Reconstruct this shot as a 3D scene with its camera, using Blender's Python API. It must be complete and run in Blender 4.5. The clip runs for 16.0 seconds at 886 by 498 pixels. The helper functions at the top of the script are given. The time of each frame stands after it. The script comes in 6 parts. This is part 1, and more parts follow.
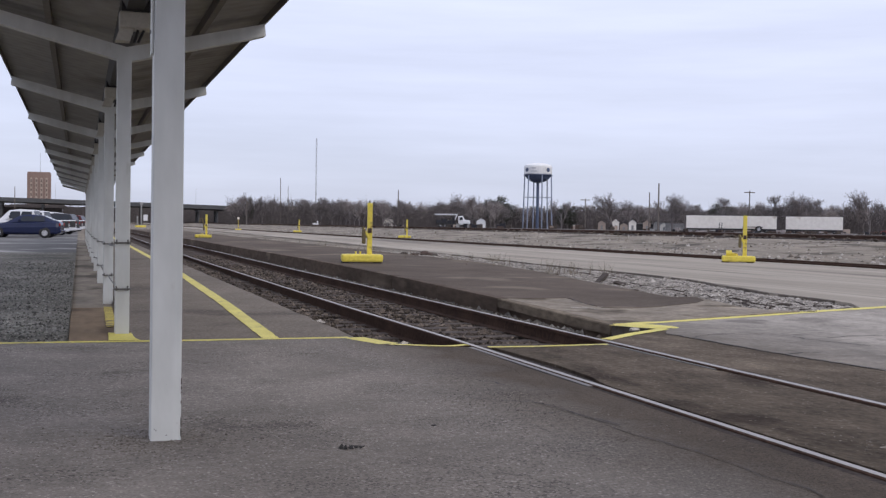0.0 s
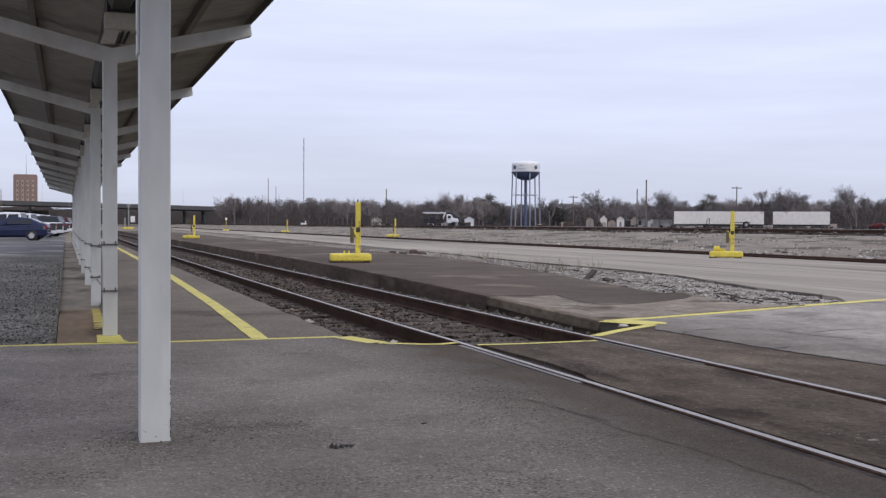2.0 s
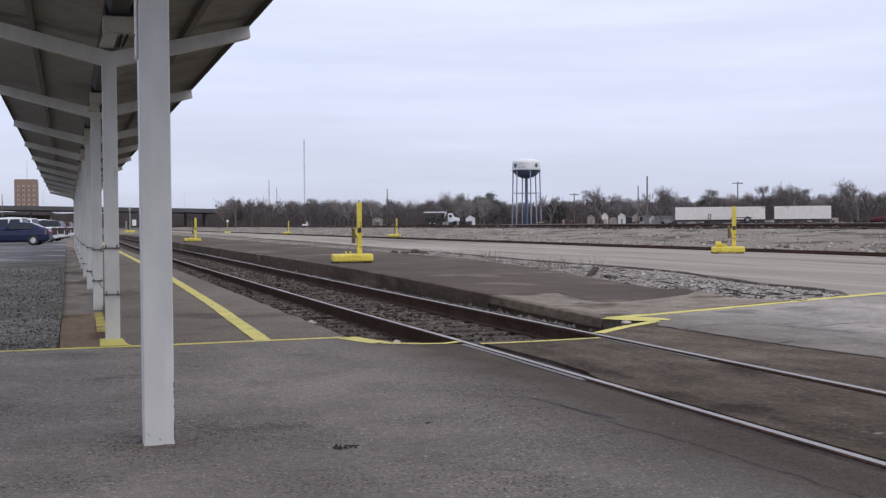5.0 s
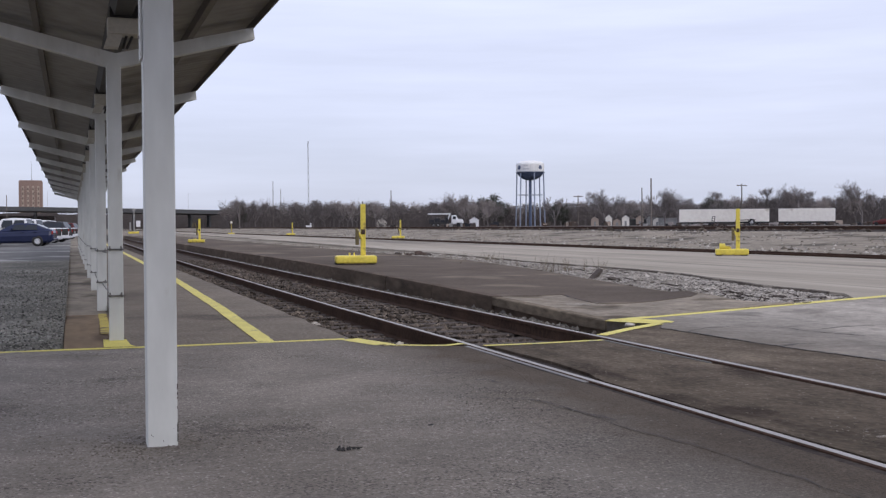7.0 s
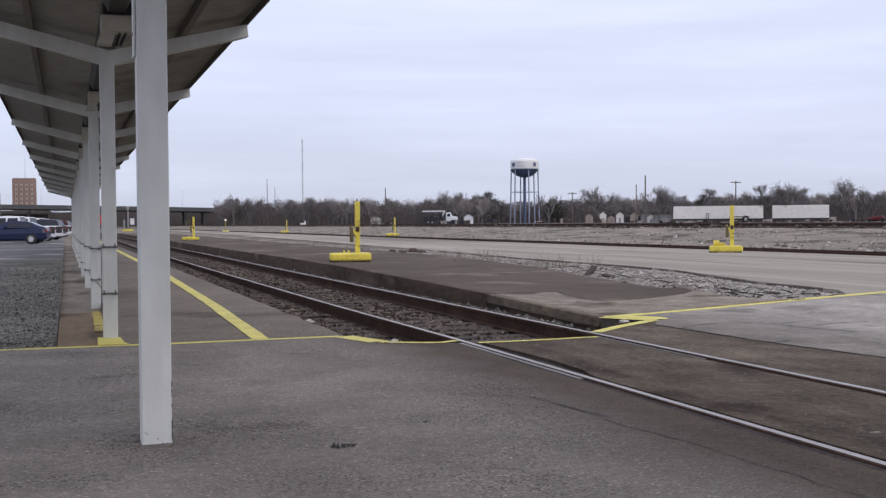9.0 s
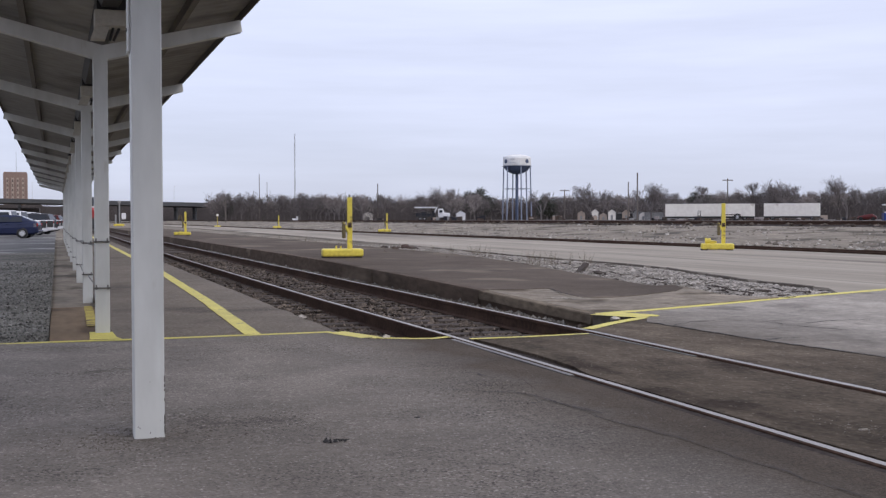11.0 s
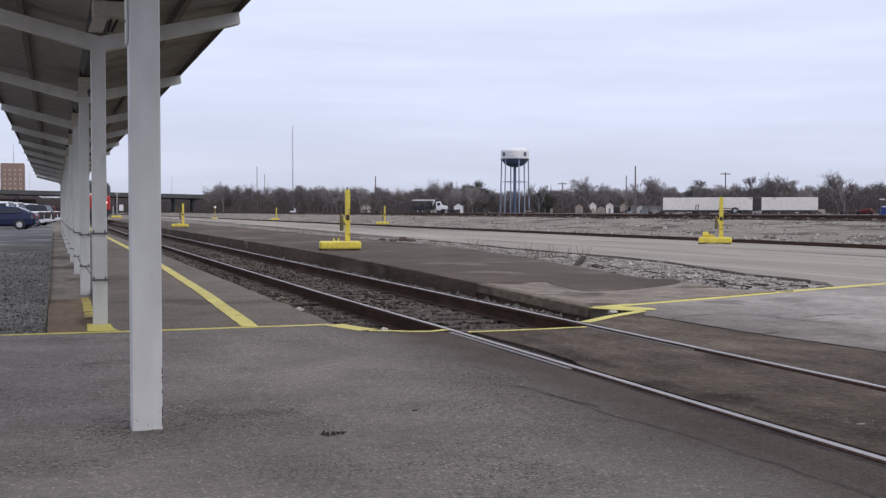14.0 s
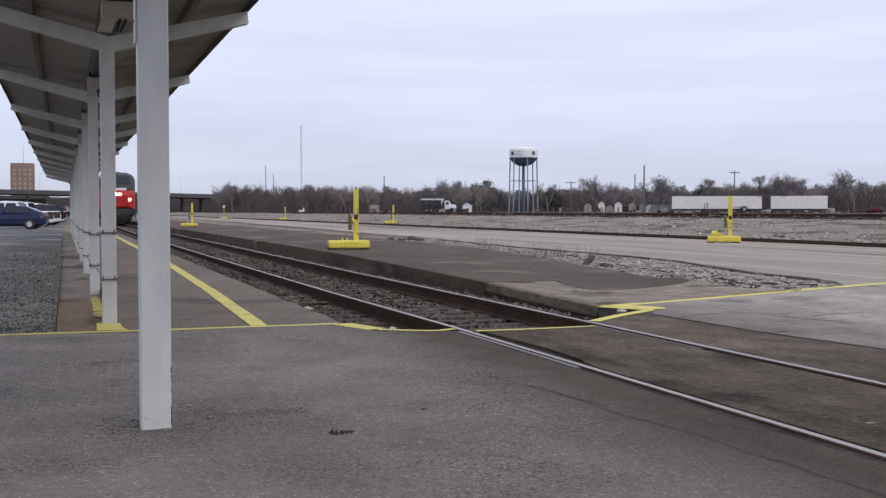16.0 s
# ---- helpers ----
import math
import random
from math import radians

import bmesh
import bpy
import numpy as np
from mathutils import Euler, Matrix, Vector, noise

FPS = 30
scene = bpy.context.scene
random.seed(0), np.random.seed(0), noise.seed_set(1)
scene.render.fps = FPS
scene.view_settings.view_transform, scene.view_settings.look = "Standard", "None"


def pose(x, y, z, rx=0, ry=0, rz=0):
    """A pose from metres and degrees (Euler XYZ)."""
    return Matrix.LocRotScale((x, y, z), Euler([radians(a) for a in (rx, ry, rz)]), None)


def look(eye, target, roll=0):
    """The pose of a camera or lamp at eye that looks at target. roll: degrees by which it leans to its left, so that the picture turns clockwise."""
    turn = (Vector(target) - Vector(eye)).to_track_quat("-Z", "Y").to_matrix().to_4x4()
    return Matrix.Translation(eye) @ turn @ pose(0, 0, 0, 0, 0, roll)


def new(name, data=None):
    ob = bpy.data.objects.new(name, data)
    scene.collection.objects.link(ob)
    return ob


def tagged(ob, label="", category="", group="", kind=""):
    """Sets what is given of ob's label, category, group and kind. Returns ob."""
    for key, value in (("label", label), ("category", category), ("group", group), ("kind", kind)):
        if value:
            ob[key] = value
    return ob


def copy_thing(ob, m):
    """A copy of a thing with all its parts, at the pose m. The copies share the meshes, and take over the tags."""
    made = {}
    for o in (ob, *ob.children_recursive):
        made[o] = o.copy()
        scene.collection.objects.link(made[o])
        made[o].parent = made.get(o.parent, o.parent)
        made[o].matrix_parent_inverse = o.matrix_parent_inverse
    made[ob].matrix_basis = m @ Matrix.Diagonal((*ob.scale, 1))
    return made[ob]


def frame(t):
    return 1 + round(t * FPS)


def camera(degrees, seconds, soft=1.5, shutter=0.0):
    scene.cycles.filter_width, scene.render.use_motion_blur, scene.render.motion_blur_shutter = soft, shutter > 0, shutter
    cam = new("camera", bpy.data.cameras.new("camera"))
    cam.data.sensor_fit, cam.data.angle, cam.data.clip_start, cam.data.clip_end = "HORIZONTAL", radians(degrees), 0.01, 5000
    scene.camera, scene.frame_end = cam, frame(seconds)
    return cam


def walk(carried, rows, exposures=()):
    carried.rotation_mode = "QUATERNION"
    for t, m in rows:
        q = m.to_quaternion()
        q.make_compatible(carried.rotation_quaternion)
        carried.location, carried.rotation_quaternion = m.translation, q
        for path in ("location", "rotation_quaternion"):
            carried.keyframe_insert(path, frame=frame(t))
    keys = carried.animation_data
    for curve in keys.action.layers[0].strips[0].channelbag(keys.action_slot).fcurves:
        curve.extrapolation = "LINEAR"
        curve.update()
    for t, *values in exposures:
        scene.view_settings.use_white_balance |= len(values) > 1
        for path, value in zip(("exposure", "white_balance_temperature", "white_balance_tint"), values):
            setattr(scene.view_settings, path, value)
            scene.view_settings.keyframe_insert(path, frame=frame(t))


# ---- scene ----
# camera: it stands beside the canopy and pans a little
PATH = (
    (0, -0.002, 0.002, 0.001, 18.373, 1.205, -0.899),
    (0.5, -0.001, 0.000, -0.002, 18.769, 1.197, -0.509),
    (1, -0.004, -0.007, -0.001, 18.986, 1.237, -0.616),
    (1.5, -0.000, -0.003, -0.002, 18.984, 1.329, -0.504),
    (2, -0.002, -0.003, -0.001, 18.972, 1.278, -0.319),
    (2.5, -0.002, -0.001, -0.001, 18.949, 1.208, 0.100),
    (3, 0.001, -0.001, -0.001, 18.820, 1.141, 0.329),
    (3.5, 0.002, -0.001, -0.001, 18.774, 1.234, 0.496),
    (4, 0.001, 0.006, -0.002, 18.858, 1.367, 0.493),
    (6.5, -0.001, 0.001, -0.001, 18.825, 1.218, 0.393),
    (7, -0.000, -0.000, -0.000, 18.695, 1.228, 0.356),
    (7.5, 0.003, -0.001, 0.001, 18.695, 1.254, 0.526),
    (8, 0.003, 0.001, 0.001, 18.729, 1.246, 0.624),
    (8.5, -0.001, -0.002, 0.002, 18.908, 1.357, 0.393),
    (9, 0.001, 0.001, -0.002, 18.983, 1.372, 0.439),
    (11.5, -0.013, -0.031, 0.002, 19.700, 1.595, -0.078),
    (12, -0.014, -0.036, 0.007, 20.220, 1.588, -0.244),
    (12.5, -0.020, -0.055, 0.006, 20.801, 1.653, -0.184),
    (13, -0.019, -0.063, 0.005, 20.595, 1.783, -0.055),
    (13.5, -0.016, -0.051, 0.003, 20.055, 1.924, -0.087),
    (14, -0.013, -0.019, 0.001, 19.522, 1.946, -0.066),
    (14.5, -0.012, -0.019, 0.002, 19.374, 1.931, 0.008),
    (15, -0.008, -0.018, 0.000, 19.307, 1.928, 0.076),
    (15.5, -0.011, -0.016, 0.003, 19.199, 1.982, 0.018),
    (16, -0.012, -0.026, 0.001, 19.072, 1.991, 0.015),
)


def eye_pose(x, y, z, yaw, pitch, roll):
    eye = Vector((x, y, 1.152 + z))
    a, b = radians(yaw), radians(pitch)
    return look(eye, eye + Vector((math.sin(a) * math.cos(b), math.cos(a) * math.cos(b), -math.sin(b))), -roll)


cam = camera(44, 16.0, soft=1.35)
walk(cam, [(t, eye_pose(*p)) for t, *p in PATH])

# overcast sky with thin streaks of cloud, and a weak wide sun behind it
world = bpy.data.worlds.new("overcast")
scene.world = world
world.use_nodes = True
wn, wl = world.node_tree.nodes, world.node_tree.links
wn.clear()


def wnode(kind, **kw):
    n = wn.new(kind)
    for k, v in kw.items():
        n.inputs[k].default_value = v
    return n


sky = wn.new("ShaderNodeTexSky")
sky.sky_type, sky.sun_disc = "NISHITA", False
sky.sun_elevation, sky.sun_rotation = radians(42), radians(150)
skyback = wnode("ShaderNodeBackground", Strength=0.015)
wl.new(sky.outputs[0], skyback.inputs[0])
coord = wn.new("ShaderNodeTexCoord")
split = wn.new("ShaderNodeSeparateXYZ")
wl.new(coord.outputs["Generated"], split.inputs[0])
ramp = wn.new("ShaderNodeValToRGB")
ramp.color_ramp.elements[0].position, ramp.color_ramp.elements[0].color = 0.0, (0.482, 0.515, 0.652, 1)
ramp.color_ramp.elements[1].position, ramp.color_ramp.elements[1].color = 0.30, (0.712, 0.755, 0.958, 1)
mid = ramp.color_ramp.elements.new(0.1)
mid.color = (0.588, 0.622, 0.795, 1)
wl.new(split.outputs[2], ramp.inputs[0])
stretch = wn.new("ShaderNodeMapping")
stretch.inputs["Scale"].default_value = (1.3, 1.3, 15)
wl.new(coord.outputs["Generated"], stretch.inputs[0])
cloud = wnode("ShaderNodeTexNoise", Scale=2.2, Detail=5.0, Roughness=0.55)
wl.new(stretch.outputs[0], cloud.inputs[0])
lift = wnode("ShaderNodeMapRange", **{"From Min": 0.3, "From Max": 0.75, "To Min": 0.885, "To Max": 1.055})
wl.new(cloud.outputs[0], lift.inputs[0])
mix = wn.new("ShaderNodeVectorMath")
mix.operation = "SCALE"
wl.new(ramp.outputs[0], mix.inputs[0]), wl.new(lift.outputs[0], mix.inputs["Scale"])
cloudback = wnode("ShaderNodeBackground", Strength=1.16)
wl.new(mix.outputs[0], cloudback.inputs[0])
both = wn.new("ShaderNodeAddShader")
wl.new(skyback.outputs[0], both.inputs[0]), wl.new(cloudback.outputs[0], both.inputs[1])
wl.new(both.outputs[0], wn.new("ShaderNodeOutputWorld").inputs[0])

sun = new("sun", bpy.data.lights.new("sun", "SUN"))
sun.data.energy, sun.data.angle, sun.data.color = 1.0, radians(40), (1, 0.90, 0.76)
sun.matrix_world = look((0, 0, 50), (-16, 29, 20))
scene.view_settings.exposure = 0.0


# ---- materials ----
def mat(name, a, b=None, rough=0.85, metal=0.0, big=0.8, fine=30.0, bump=0.2, speck=None, stain=None, stretch=(1, 1, 1), contrast=0.5, isle=0.0, own=False, blotch=None, spec=0.3, spill=None, pits=None, worn=None):
    """a, b: colours between which a coarse and a fine noise wander; speck: (colour, size, share); stain: (colour, size,
    share);
    spill: (colour, x0, x1), dirt that thickens between two lines along the track, with a ragged border;
    pits: (colour, size, share), small dark holes; worn: (y0, y1, near, far), tone scaled along y past a ragged seam
    across the track, on the walkway older smoother surfacing."""
    m = bpy.data.materials.new(name)
    m.use_nodes = True
    n, l = m.node_tree.nodes, m.node_tree.links
    bs = n["Principled BSDF"]
    bs.inputs["Roughness"].default_value, bs.inputs["Metallic"].default_value = rough, metal
    bs.inputs["Specular IOR Level"].default_value = spec
    b = b or tuple(c * 0.7 for c in a[:3]) + (1,)
    co = n.new("ShaderNodeTexCoord")
    mp = n.new("ShaderNodeMapping")
    mp.inputs["Scale"].default_value = stretch
    place = n.new("ShaderNodeNewGeometry")
    l.new(co.outputs["Object"] if own else place.outputs["Position"], mp.inputs[0])

    def noise_at(scale, detail=4.0):
        t = n.new("ShaderNodeTexNoise")
        t.inputs["Scale"].default_value, t.inputs["Detail"].default_value = scale, detail
        l.new(mp.outputs[0], t.inputs[0])
        return t

    def mixed(fac, c1, c2):
        x = n.new("ShaderNodeMix")
        x.data_type = "RGBA"
        l.new(fac, x.inputs[0])
        for s, c in ((x.inputs[6], c1), (x.inputs[7], c2)):
            if isinstance(c, tuple):
                s.default_value = c
            else:
                l.new(c, s)
        return x.outputs[2]

    def share(sock, lo, hi):
        r = n.new("ShaderNodeMapRange")
        r.inputs["From Min"].default_value, r.inputs["From Max"].default_value = lo, hi
        l.new(sock, r.inputs[0])
        return r.outputs[0]

    n1, n2 = noise_at(big), noise_at(fine)
    add = n.new("ShaderNodeMath")
    add.operation, add.inputs[2].default_value = "MULTIPLY_ADD", 0.0
    add.inputs[1].default_value = 0.55
    l.new(n2.outputs[0], add.inputs[0])
    half = n.new("ShaderNodeMath")
    half.operation, half.inputs[1].default_value = "MULTIPLY", 0.45
    l.new(n1.outputs[0], half.inputs[0])
    l.new(half.outputs[0], add.inputs[2])
    col = mixed(share(add.outputs[0], 0.5 - contrast / 4, 0.5 + contrast / 4), a, b)
    if stain:
        c, size, s = stain
        col = mixed(share(noise_at(size, 6).outputs[0], 0.72 - s, 0.80 - s), col, c)
    if speck:
        c, size, s = speck
        v = n.new("ShaderNodeTexVoronoi")
        v.inputs["Scale"].default_value = size
        l.new(mp.outputs[0], v.inputs[0])
        sep = n.new("ShaderNodeSeparateColor")
        l.new(v.outputs["Color"], sep.inputs[0])
        col = mixed(share(sep.outputs[0], 1 - s, 1.001), col, c)
    if pits:
        c, size, s = pits
        v = n.new("ShaderNodeTexVoronoi")
        v.inputs["Scale"].default_value = size
        l.new(mp.outputs[0], v.inputs[0])
        sep = n.new("ShaderNodeSeparateColor")
        l.new(v.outputs["Color"], sep.inputs[0])
        clump = n.new("ShaderNodeMath")
        clump.operation = "MULTIPLY"
        l.new(share(sep.outputs[1], 1 - s, 1 - s * 0.6), clump.inputs[0])
        l.new(share(noise_at(0.9, 3).outputs[0], 0.40, 0.62), clump.inputs[1])
        col = mixed(clump.outputs[0], col, c)
    if worn:
        y0, y1, near, far = worn
        xyz = n.new("ShaderNodeSeparateXYZ")
        l.new(place.outputs["Position"], xyz.inputs[0])
        rag = n.new("ShaderNodeMath")
        rag.operation, rag.inputs[1].default_value = "MULTIPLY_ADD", 2.4
        l.new(noise_at(0.7, 5).outputs[0], rag.inputs[0]), l.new(xyz.outputs[1], rag.inputs[2])
        tone = n.new("ShaderNodeMapRange")
        for key, v in (("From Min", y0 + 1.2), ("From Max", y1 + 1.2), ("To Min", near), ("To Max", far)):
            tone.inputs[key].default_value = v
        l.new(rag.outputs[0], tone.inputs[0])
        toned = n.new("ShaderNodeMix")
        toned.data_type, toned.blend_type = "RGBA", "MULTIPLY"
        toned.inputs[0].default_value = 1.0
        l.new(col, toned.inputs[6]), l.new(tone.outputs[0], toned.inputs[7])
        col = toned.outputs[2]
    if isle:
        g = n.new("ShaderNodeNewGeometry")
        dark = n.new("ShaderNodeMix")
        dark.data_type, dark.blend_type = "RGBA", "MULTIPLY"
        dark.inputs[0].default_value = 1.0
        r = n.new("ShaderNodeMapRange")
        r.inputs["To Min"].default_value, r.inputs["To Max"].default_value = 1 - isle, 1 + isle * 0.5
        l.new(g.outputs["Random Per Island"], r.inputs[0])
        l.new(col, dark.inputs[6]), l.new(r.outputs[0], dark.inputs[7])
        col = dark.outputs[2]
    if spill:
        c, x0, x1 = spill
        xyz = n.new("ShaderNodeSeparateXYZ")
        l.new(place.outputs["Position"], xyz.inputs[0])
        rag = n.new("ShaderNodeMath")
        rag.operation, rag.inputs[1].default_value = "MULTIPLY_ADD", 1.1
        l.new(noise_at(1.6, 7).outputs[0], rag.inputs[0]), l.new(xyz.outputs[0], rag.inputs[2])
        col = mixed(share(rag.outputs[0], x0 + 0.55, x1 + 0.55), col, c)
    for size, depth in blotch or ():
        dark = n.new("ShaderNodeMix")
        dark.data_type, dark.blend_type = "RGBA", "MULTIPLY"
        dark.inputs[0].default_value = 1.0
        r = n.new("ShaderNodeMapRange")
        r.inputs["From Min"].default_value, r.inputs["From Max"].default_value = 0.32, 0.68
        r.inputs["To Min"].default_value, r.inputs["To Max"].default_value = 1 - depth, 1 + depth
        l.new(noise_at(size, 5).outputs[0], r.inputs[0])
        l.new(col, dark.inputs[6]), l.new(r.outputs[0], dark.inputs[7])
        col = dark.outputs[2]
    l.new(col, bs.inputs["Base Color"])
    if bump:
        bp = n.new("ShaderNodeBump")
        bp.inputs["Strength"].default_value, bp.inputs["Distance"].default_value = bump, 0.02
        l.new(n2.outputs[0], bp.inputs["Height"])
        l.new(bp.outputs[0], bs.inputs["Normal"])
    return m


def glow(name, colour, strength):
    m = bpy.data.materials.new(name)
    m.use_nodes = True
    b = m.node_tree.nodes["Principled BSDF"]
    b.inputs["Base Color"].default_value = colour
    b.inputs["Emission Color"].default_value, b.inputs["Emission Strength"].default_value = colour, strength
    return m


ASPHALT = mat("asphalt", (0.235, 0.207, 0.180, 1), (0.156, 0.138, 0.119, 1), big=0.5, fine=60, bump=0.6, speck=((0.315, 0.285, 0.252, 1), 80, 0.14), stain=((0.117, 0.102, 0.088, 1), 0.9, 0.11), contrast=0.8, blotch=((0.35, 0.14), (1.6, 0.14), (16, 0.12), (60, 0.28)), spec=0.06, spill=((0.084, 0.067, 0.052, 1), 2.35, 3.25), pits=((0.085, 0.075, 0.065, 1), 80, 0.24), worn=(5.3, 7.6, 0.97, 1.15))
PLATFORM = mat("platform asphalt", (0.212, 0.180, 0.146, 1), (0.142, 0.120, 0.098, 1), big=0.25, fine=20, bump=0.25, speck=((0.262, 0.230, 0.190, 1), 60, 0.1), stain=((0.118, 0.099, 0.081, 1), 0.4, 0.14), blotch=((0.3, 0.15), (1.7, 0.12), (25, 0.2)), spec=0.06)
ISLAND = mat("dark asphalt", (0.126, 0.098, 0.076, 1), (0.078, 0.061, 0.047, 1), big=0.3, fine=14, bump=0.25, stain=((0.172, 0.138, 0.106, 1), 0.35, 0.14), contrast=0.7, blotch=((0.25, 0.2), (1.2, 0.15)), spec=0.06)
# worn only scales the tone here, darker at low y and lighter beyond
CROSSING = mat("oily crossing asphalt", (0.135, 0.108, 0.080, 1), (0.070, 0.055, 0.042, 1), rough=1.0, big=0.9, fine=16, bump=0.6, stretch=(1.3, 0.8, 1), speck=((0.195, 0.168, 0.135, 1), 60, 0.05), stain=((0.062, 0.047, 0.036, 1), 1.1, 0.14), contrast=0.9, blotch=((0.5, 0.22), (2.4, 0.26), (20, 0.2)), spec=0.06, worn=(4.6, 8.2, 0.72, 1.06))
APRON = mat("worn concrete", (0.372, 0.333, 0.286, 1), (0.240, 0.215, 0.184, 1), big=0.5, fine=10, bump=0.35, stain=((0.200, 0.178, 0.153, 1), 0.8, 0.15), contrast=0.9, blotch=((0.35, 0.16), (1.4, 0.14), (7, 0.14), (22, 0.14)), spec=0.06, spill=((0.185, 0.161, 0.134, 1), 7.9, 6.1))
STRIP = mat("stained concrete strip", (0.250, 0.182, 0.118, 1), (0.146, 0.106, 0.069, 1), big=0.7, fine=8, bump=0.15, stretch=(1, 0.3, 1), stain=((0.098, 0.070, 0.047, 1), 0.8, 0.2), contrast=0.8, blotch=((0.8, 0.2), (0.3, 0.15)), spec=0.06)
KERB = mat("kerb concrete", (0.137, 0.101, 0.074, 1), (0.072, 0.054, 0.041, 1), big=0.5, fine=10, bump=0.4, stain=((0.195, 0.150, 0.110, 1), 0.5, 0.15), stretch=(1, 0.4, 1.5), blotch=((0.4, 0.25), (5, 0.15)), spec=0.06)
RAMP = mat("ramp concrete", (0.290, 0.248, 0.197, 1), (0.158, 0.130, 0.098, 1), big=1.1, fine=9, bump=0.4, stain=((0.105, 0.083, 0.060, 1), 0.8, 0.18), contrast=1.0, blotch=((0.7, 0.24), (3, 0.2), (14, 0.14)), spec=0.06)
# browner and darker than the ramp top, for the lip along its side
LIP = mat("brown lip concrete", (0.200, 0.160, 0.115, 1), (0.105, 0.083, 0.060, 1), big=0.7, fine=9, bump=0.5, stain=((0.06, 0.047, 0.035, 1), 1.2, 0.16), stretch=(1, 0.5, 1.5), blotch=((0.8, 0.2), (5, 0.15)), spec=0.06)
ROAD = mat("crushed limestone road", (0.425, 0.375, 0.306, 1), (0.205, 0.179, 0.146, 1), big=0.45, fine=4, bump=0.35, stretch=(1, 0.05, 1), stain=((0.165, 0.142, 0.116, 1), 0.4, 0.15), contrast=0.9, blotch=((0.3, 0.18), (0.9, 0.16)), spec=0.06)
EARTH = mat("gravelly earth", (0.30, 0.258, 0.205, 1), (0.16, 0.138, 0.11, 1), big=0.25, fine=4, bump=0.6, stain=((0.10, 0.085, 0.067, 1), 0.5, 0.18), contrast=0.8, stretch=(1.3, 0.6, 1), blotch=((0.2, 0.15), (1.5, 0.15)), spec=0.06)
LOT = mat("dark gravel", (0.228, 0.214, 0.180, 1), (0.095, 0.090, 0.076, 1), big=0.6, fine=20, bump=0.6, speck=((0.420, 0.390, 0.336, 1), 26, 0.12), blotch=((0.5, 0.25), (0.15, 0.2)), spec=0.06)
PALELOT = mat("pale gravel", (0.36, 0.35, 0.34, 1), (0.2, 0.2, 0.2, 1), big=0.2, fine=4, bump=0.3)
BALLAST = mat("dirty ballast and track shade", (0.07, 0.057, 0.05, 1), (0.032, 0.026, 0.023, 1), big=2, fine=25, bump=0.8, spec=0.06)
STONE = mat("ballast stone", (0.182, 0.148, 0.120, 1), (0.066, 0.053, 0.043, 1), big=3, fine=30, isle=0.8, spec=0.06)
PALESTONE = mat("limestone rubble", (0.47, 0.43, 0.38, 1), (0.26, 0.236, 0.208, 1), big=3, fine=30, isle=0.5, spec=0.06)
YELLOW = mat("worn yellow paint", (0.72, 0.63, 0.14, 1), (0.53, 0.45, 0.10, 1), rough=0.6, big=1.5, fine=30, bump=0.15, stain=((0.21, 0.19, 0.12, 1), 5, 0.09))
FADED = mat("faded yellow paint", (0.56, 0.45, 0.11, 1), (0.36, 0.285, 0.09, 1), rough=0.8, big=2, fine=30, bump=0.15, stain=((0.18, 0.145, 0.09, 1), 5, 0.15), spec=0.06)
BRIGHT = mat("yellow enamel", (0.78, 0.64, 0.10, 1), (0.60, 0.48, 0.075, 1), rough=0.5, big=1.5, fine=15, bump=0.05, stain=((0.30, 0.21, 0.08, 1), 4, 0.12))
WHITE = mat("white painted steel", (0.63, 0.632, 0.602, 1), (0.53, 0.533, 0.505, 1), rough=0.5, big=1.2, fine=9, bump=0.03, stretch=(1, 1, 0.3), stain=((0.44, 0.42, 0.37, 1), 5, 0.05), blotch=((2.0, 0.05),))
CHIP = mat("bare rusty steel", (0.10, 0.065, 0.05, 1), (0.05, 0.035, 0.03, 1), rough=0.8, fine=50, own=True)
ROOF = mat("galvanised decking", (0.312, 0.298, 0.282, 1), (0.222, 0.209, 0.195, 1), rough=0.6, big=0.4, fine=5, bump=0.05, stain=((0.157, 0.145, 0.133, 1), 0.6, 0.14))
PURLIN = mat("grey purlin paint", (0.17, 0.15, 0.132, 1), (0.11, 0.098, 0.088, 1), rough=0.6)
CREAM = mat("yellowed plastic", (0.46, 0.43, 0.36, 1), (0.38, 0.355, 0.30, 1), rough=0.45, bump=0.02)
BLACK = mat("black paint", (0.02, 0.02, 0.022, 1), (0.035, 0.033, 0.033, 1), rough=0.5, bump=0.05, own=True)
RUST = mat("rusty rail steel", (0.088, 0.054, 0.039, 1), (0.050, 0.032, 0.024, 1), rough=0.9, big=2, fine=25, spec=0.06)
STEEL = mat("polished rail head", (0.42, 0.385, 0.345, 1), (0.29, 0.265, 0.24, 1), rough=0.5, metal=0.6, big=1.5, fine=20, bump=0.03, stretch=(4, 0.3, 1))
TIE = mat("weathered timber", (0.12, 0.10, 0.088, 1), (0.055, 0.046, 0.041, 1), big=2, fine=25, bump=0.5, stretch=(0.5, 3, 3), spec=0.06)
CABLE = mat("grey cable", (0.09, 0.085, 0.08, 1), (0.15, 0.14, 0.13, 1), rough=0.6)
# bark lightened and greyed so that distant haze sits in the colour
BARK = mat("hazed winter bark", (0.250, 0.220, 0.214, 1), (0.150, 0.132, 0.128, 1), big=0.25, fine=3, isle=0.4)
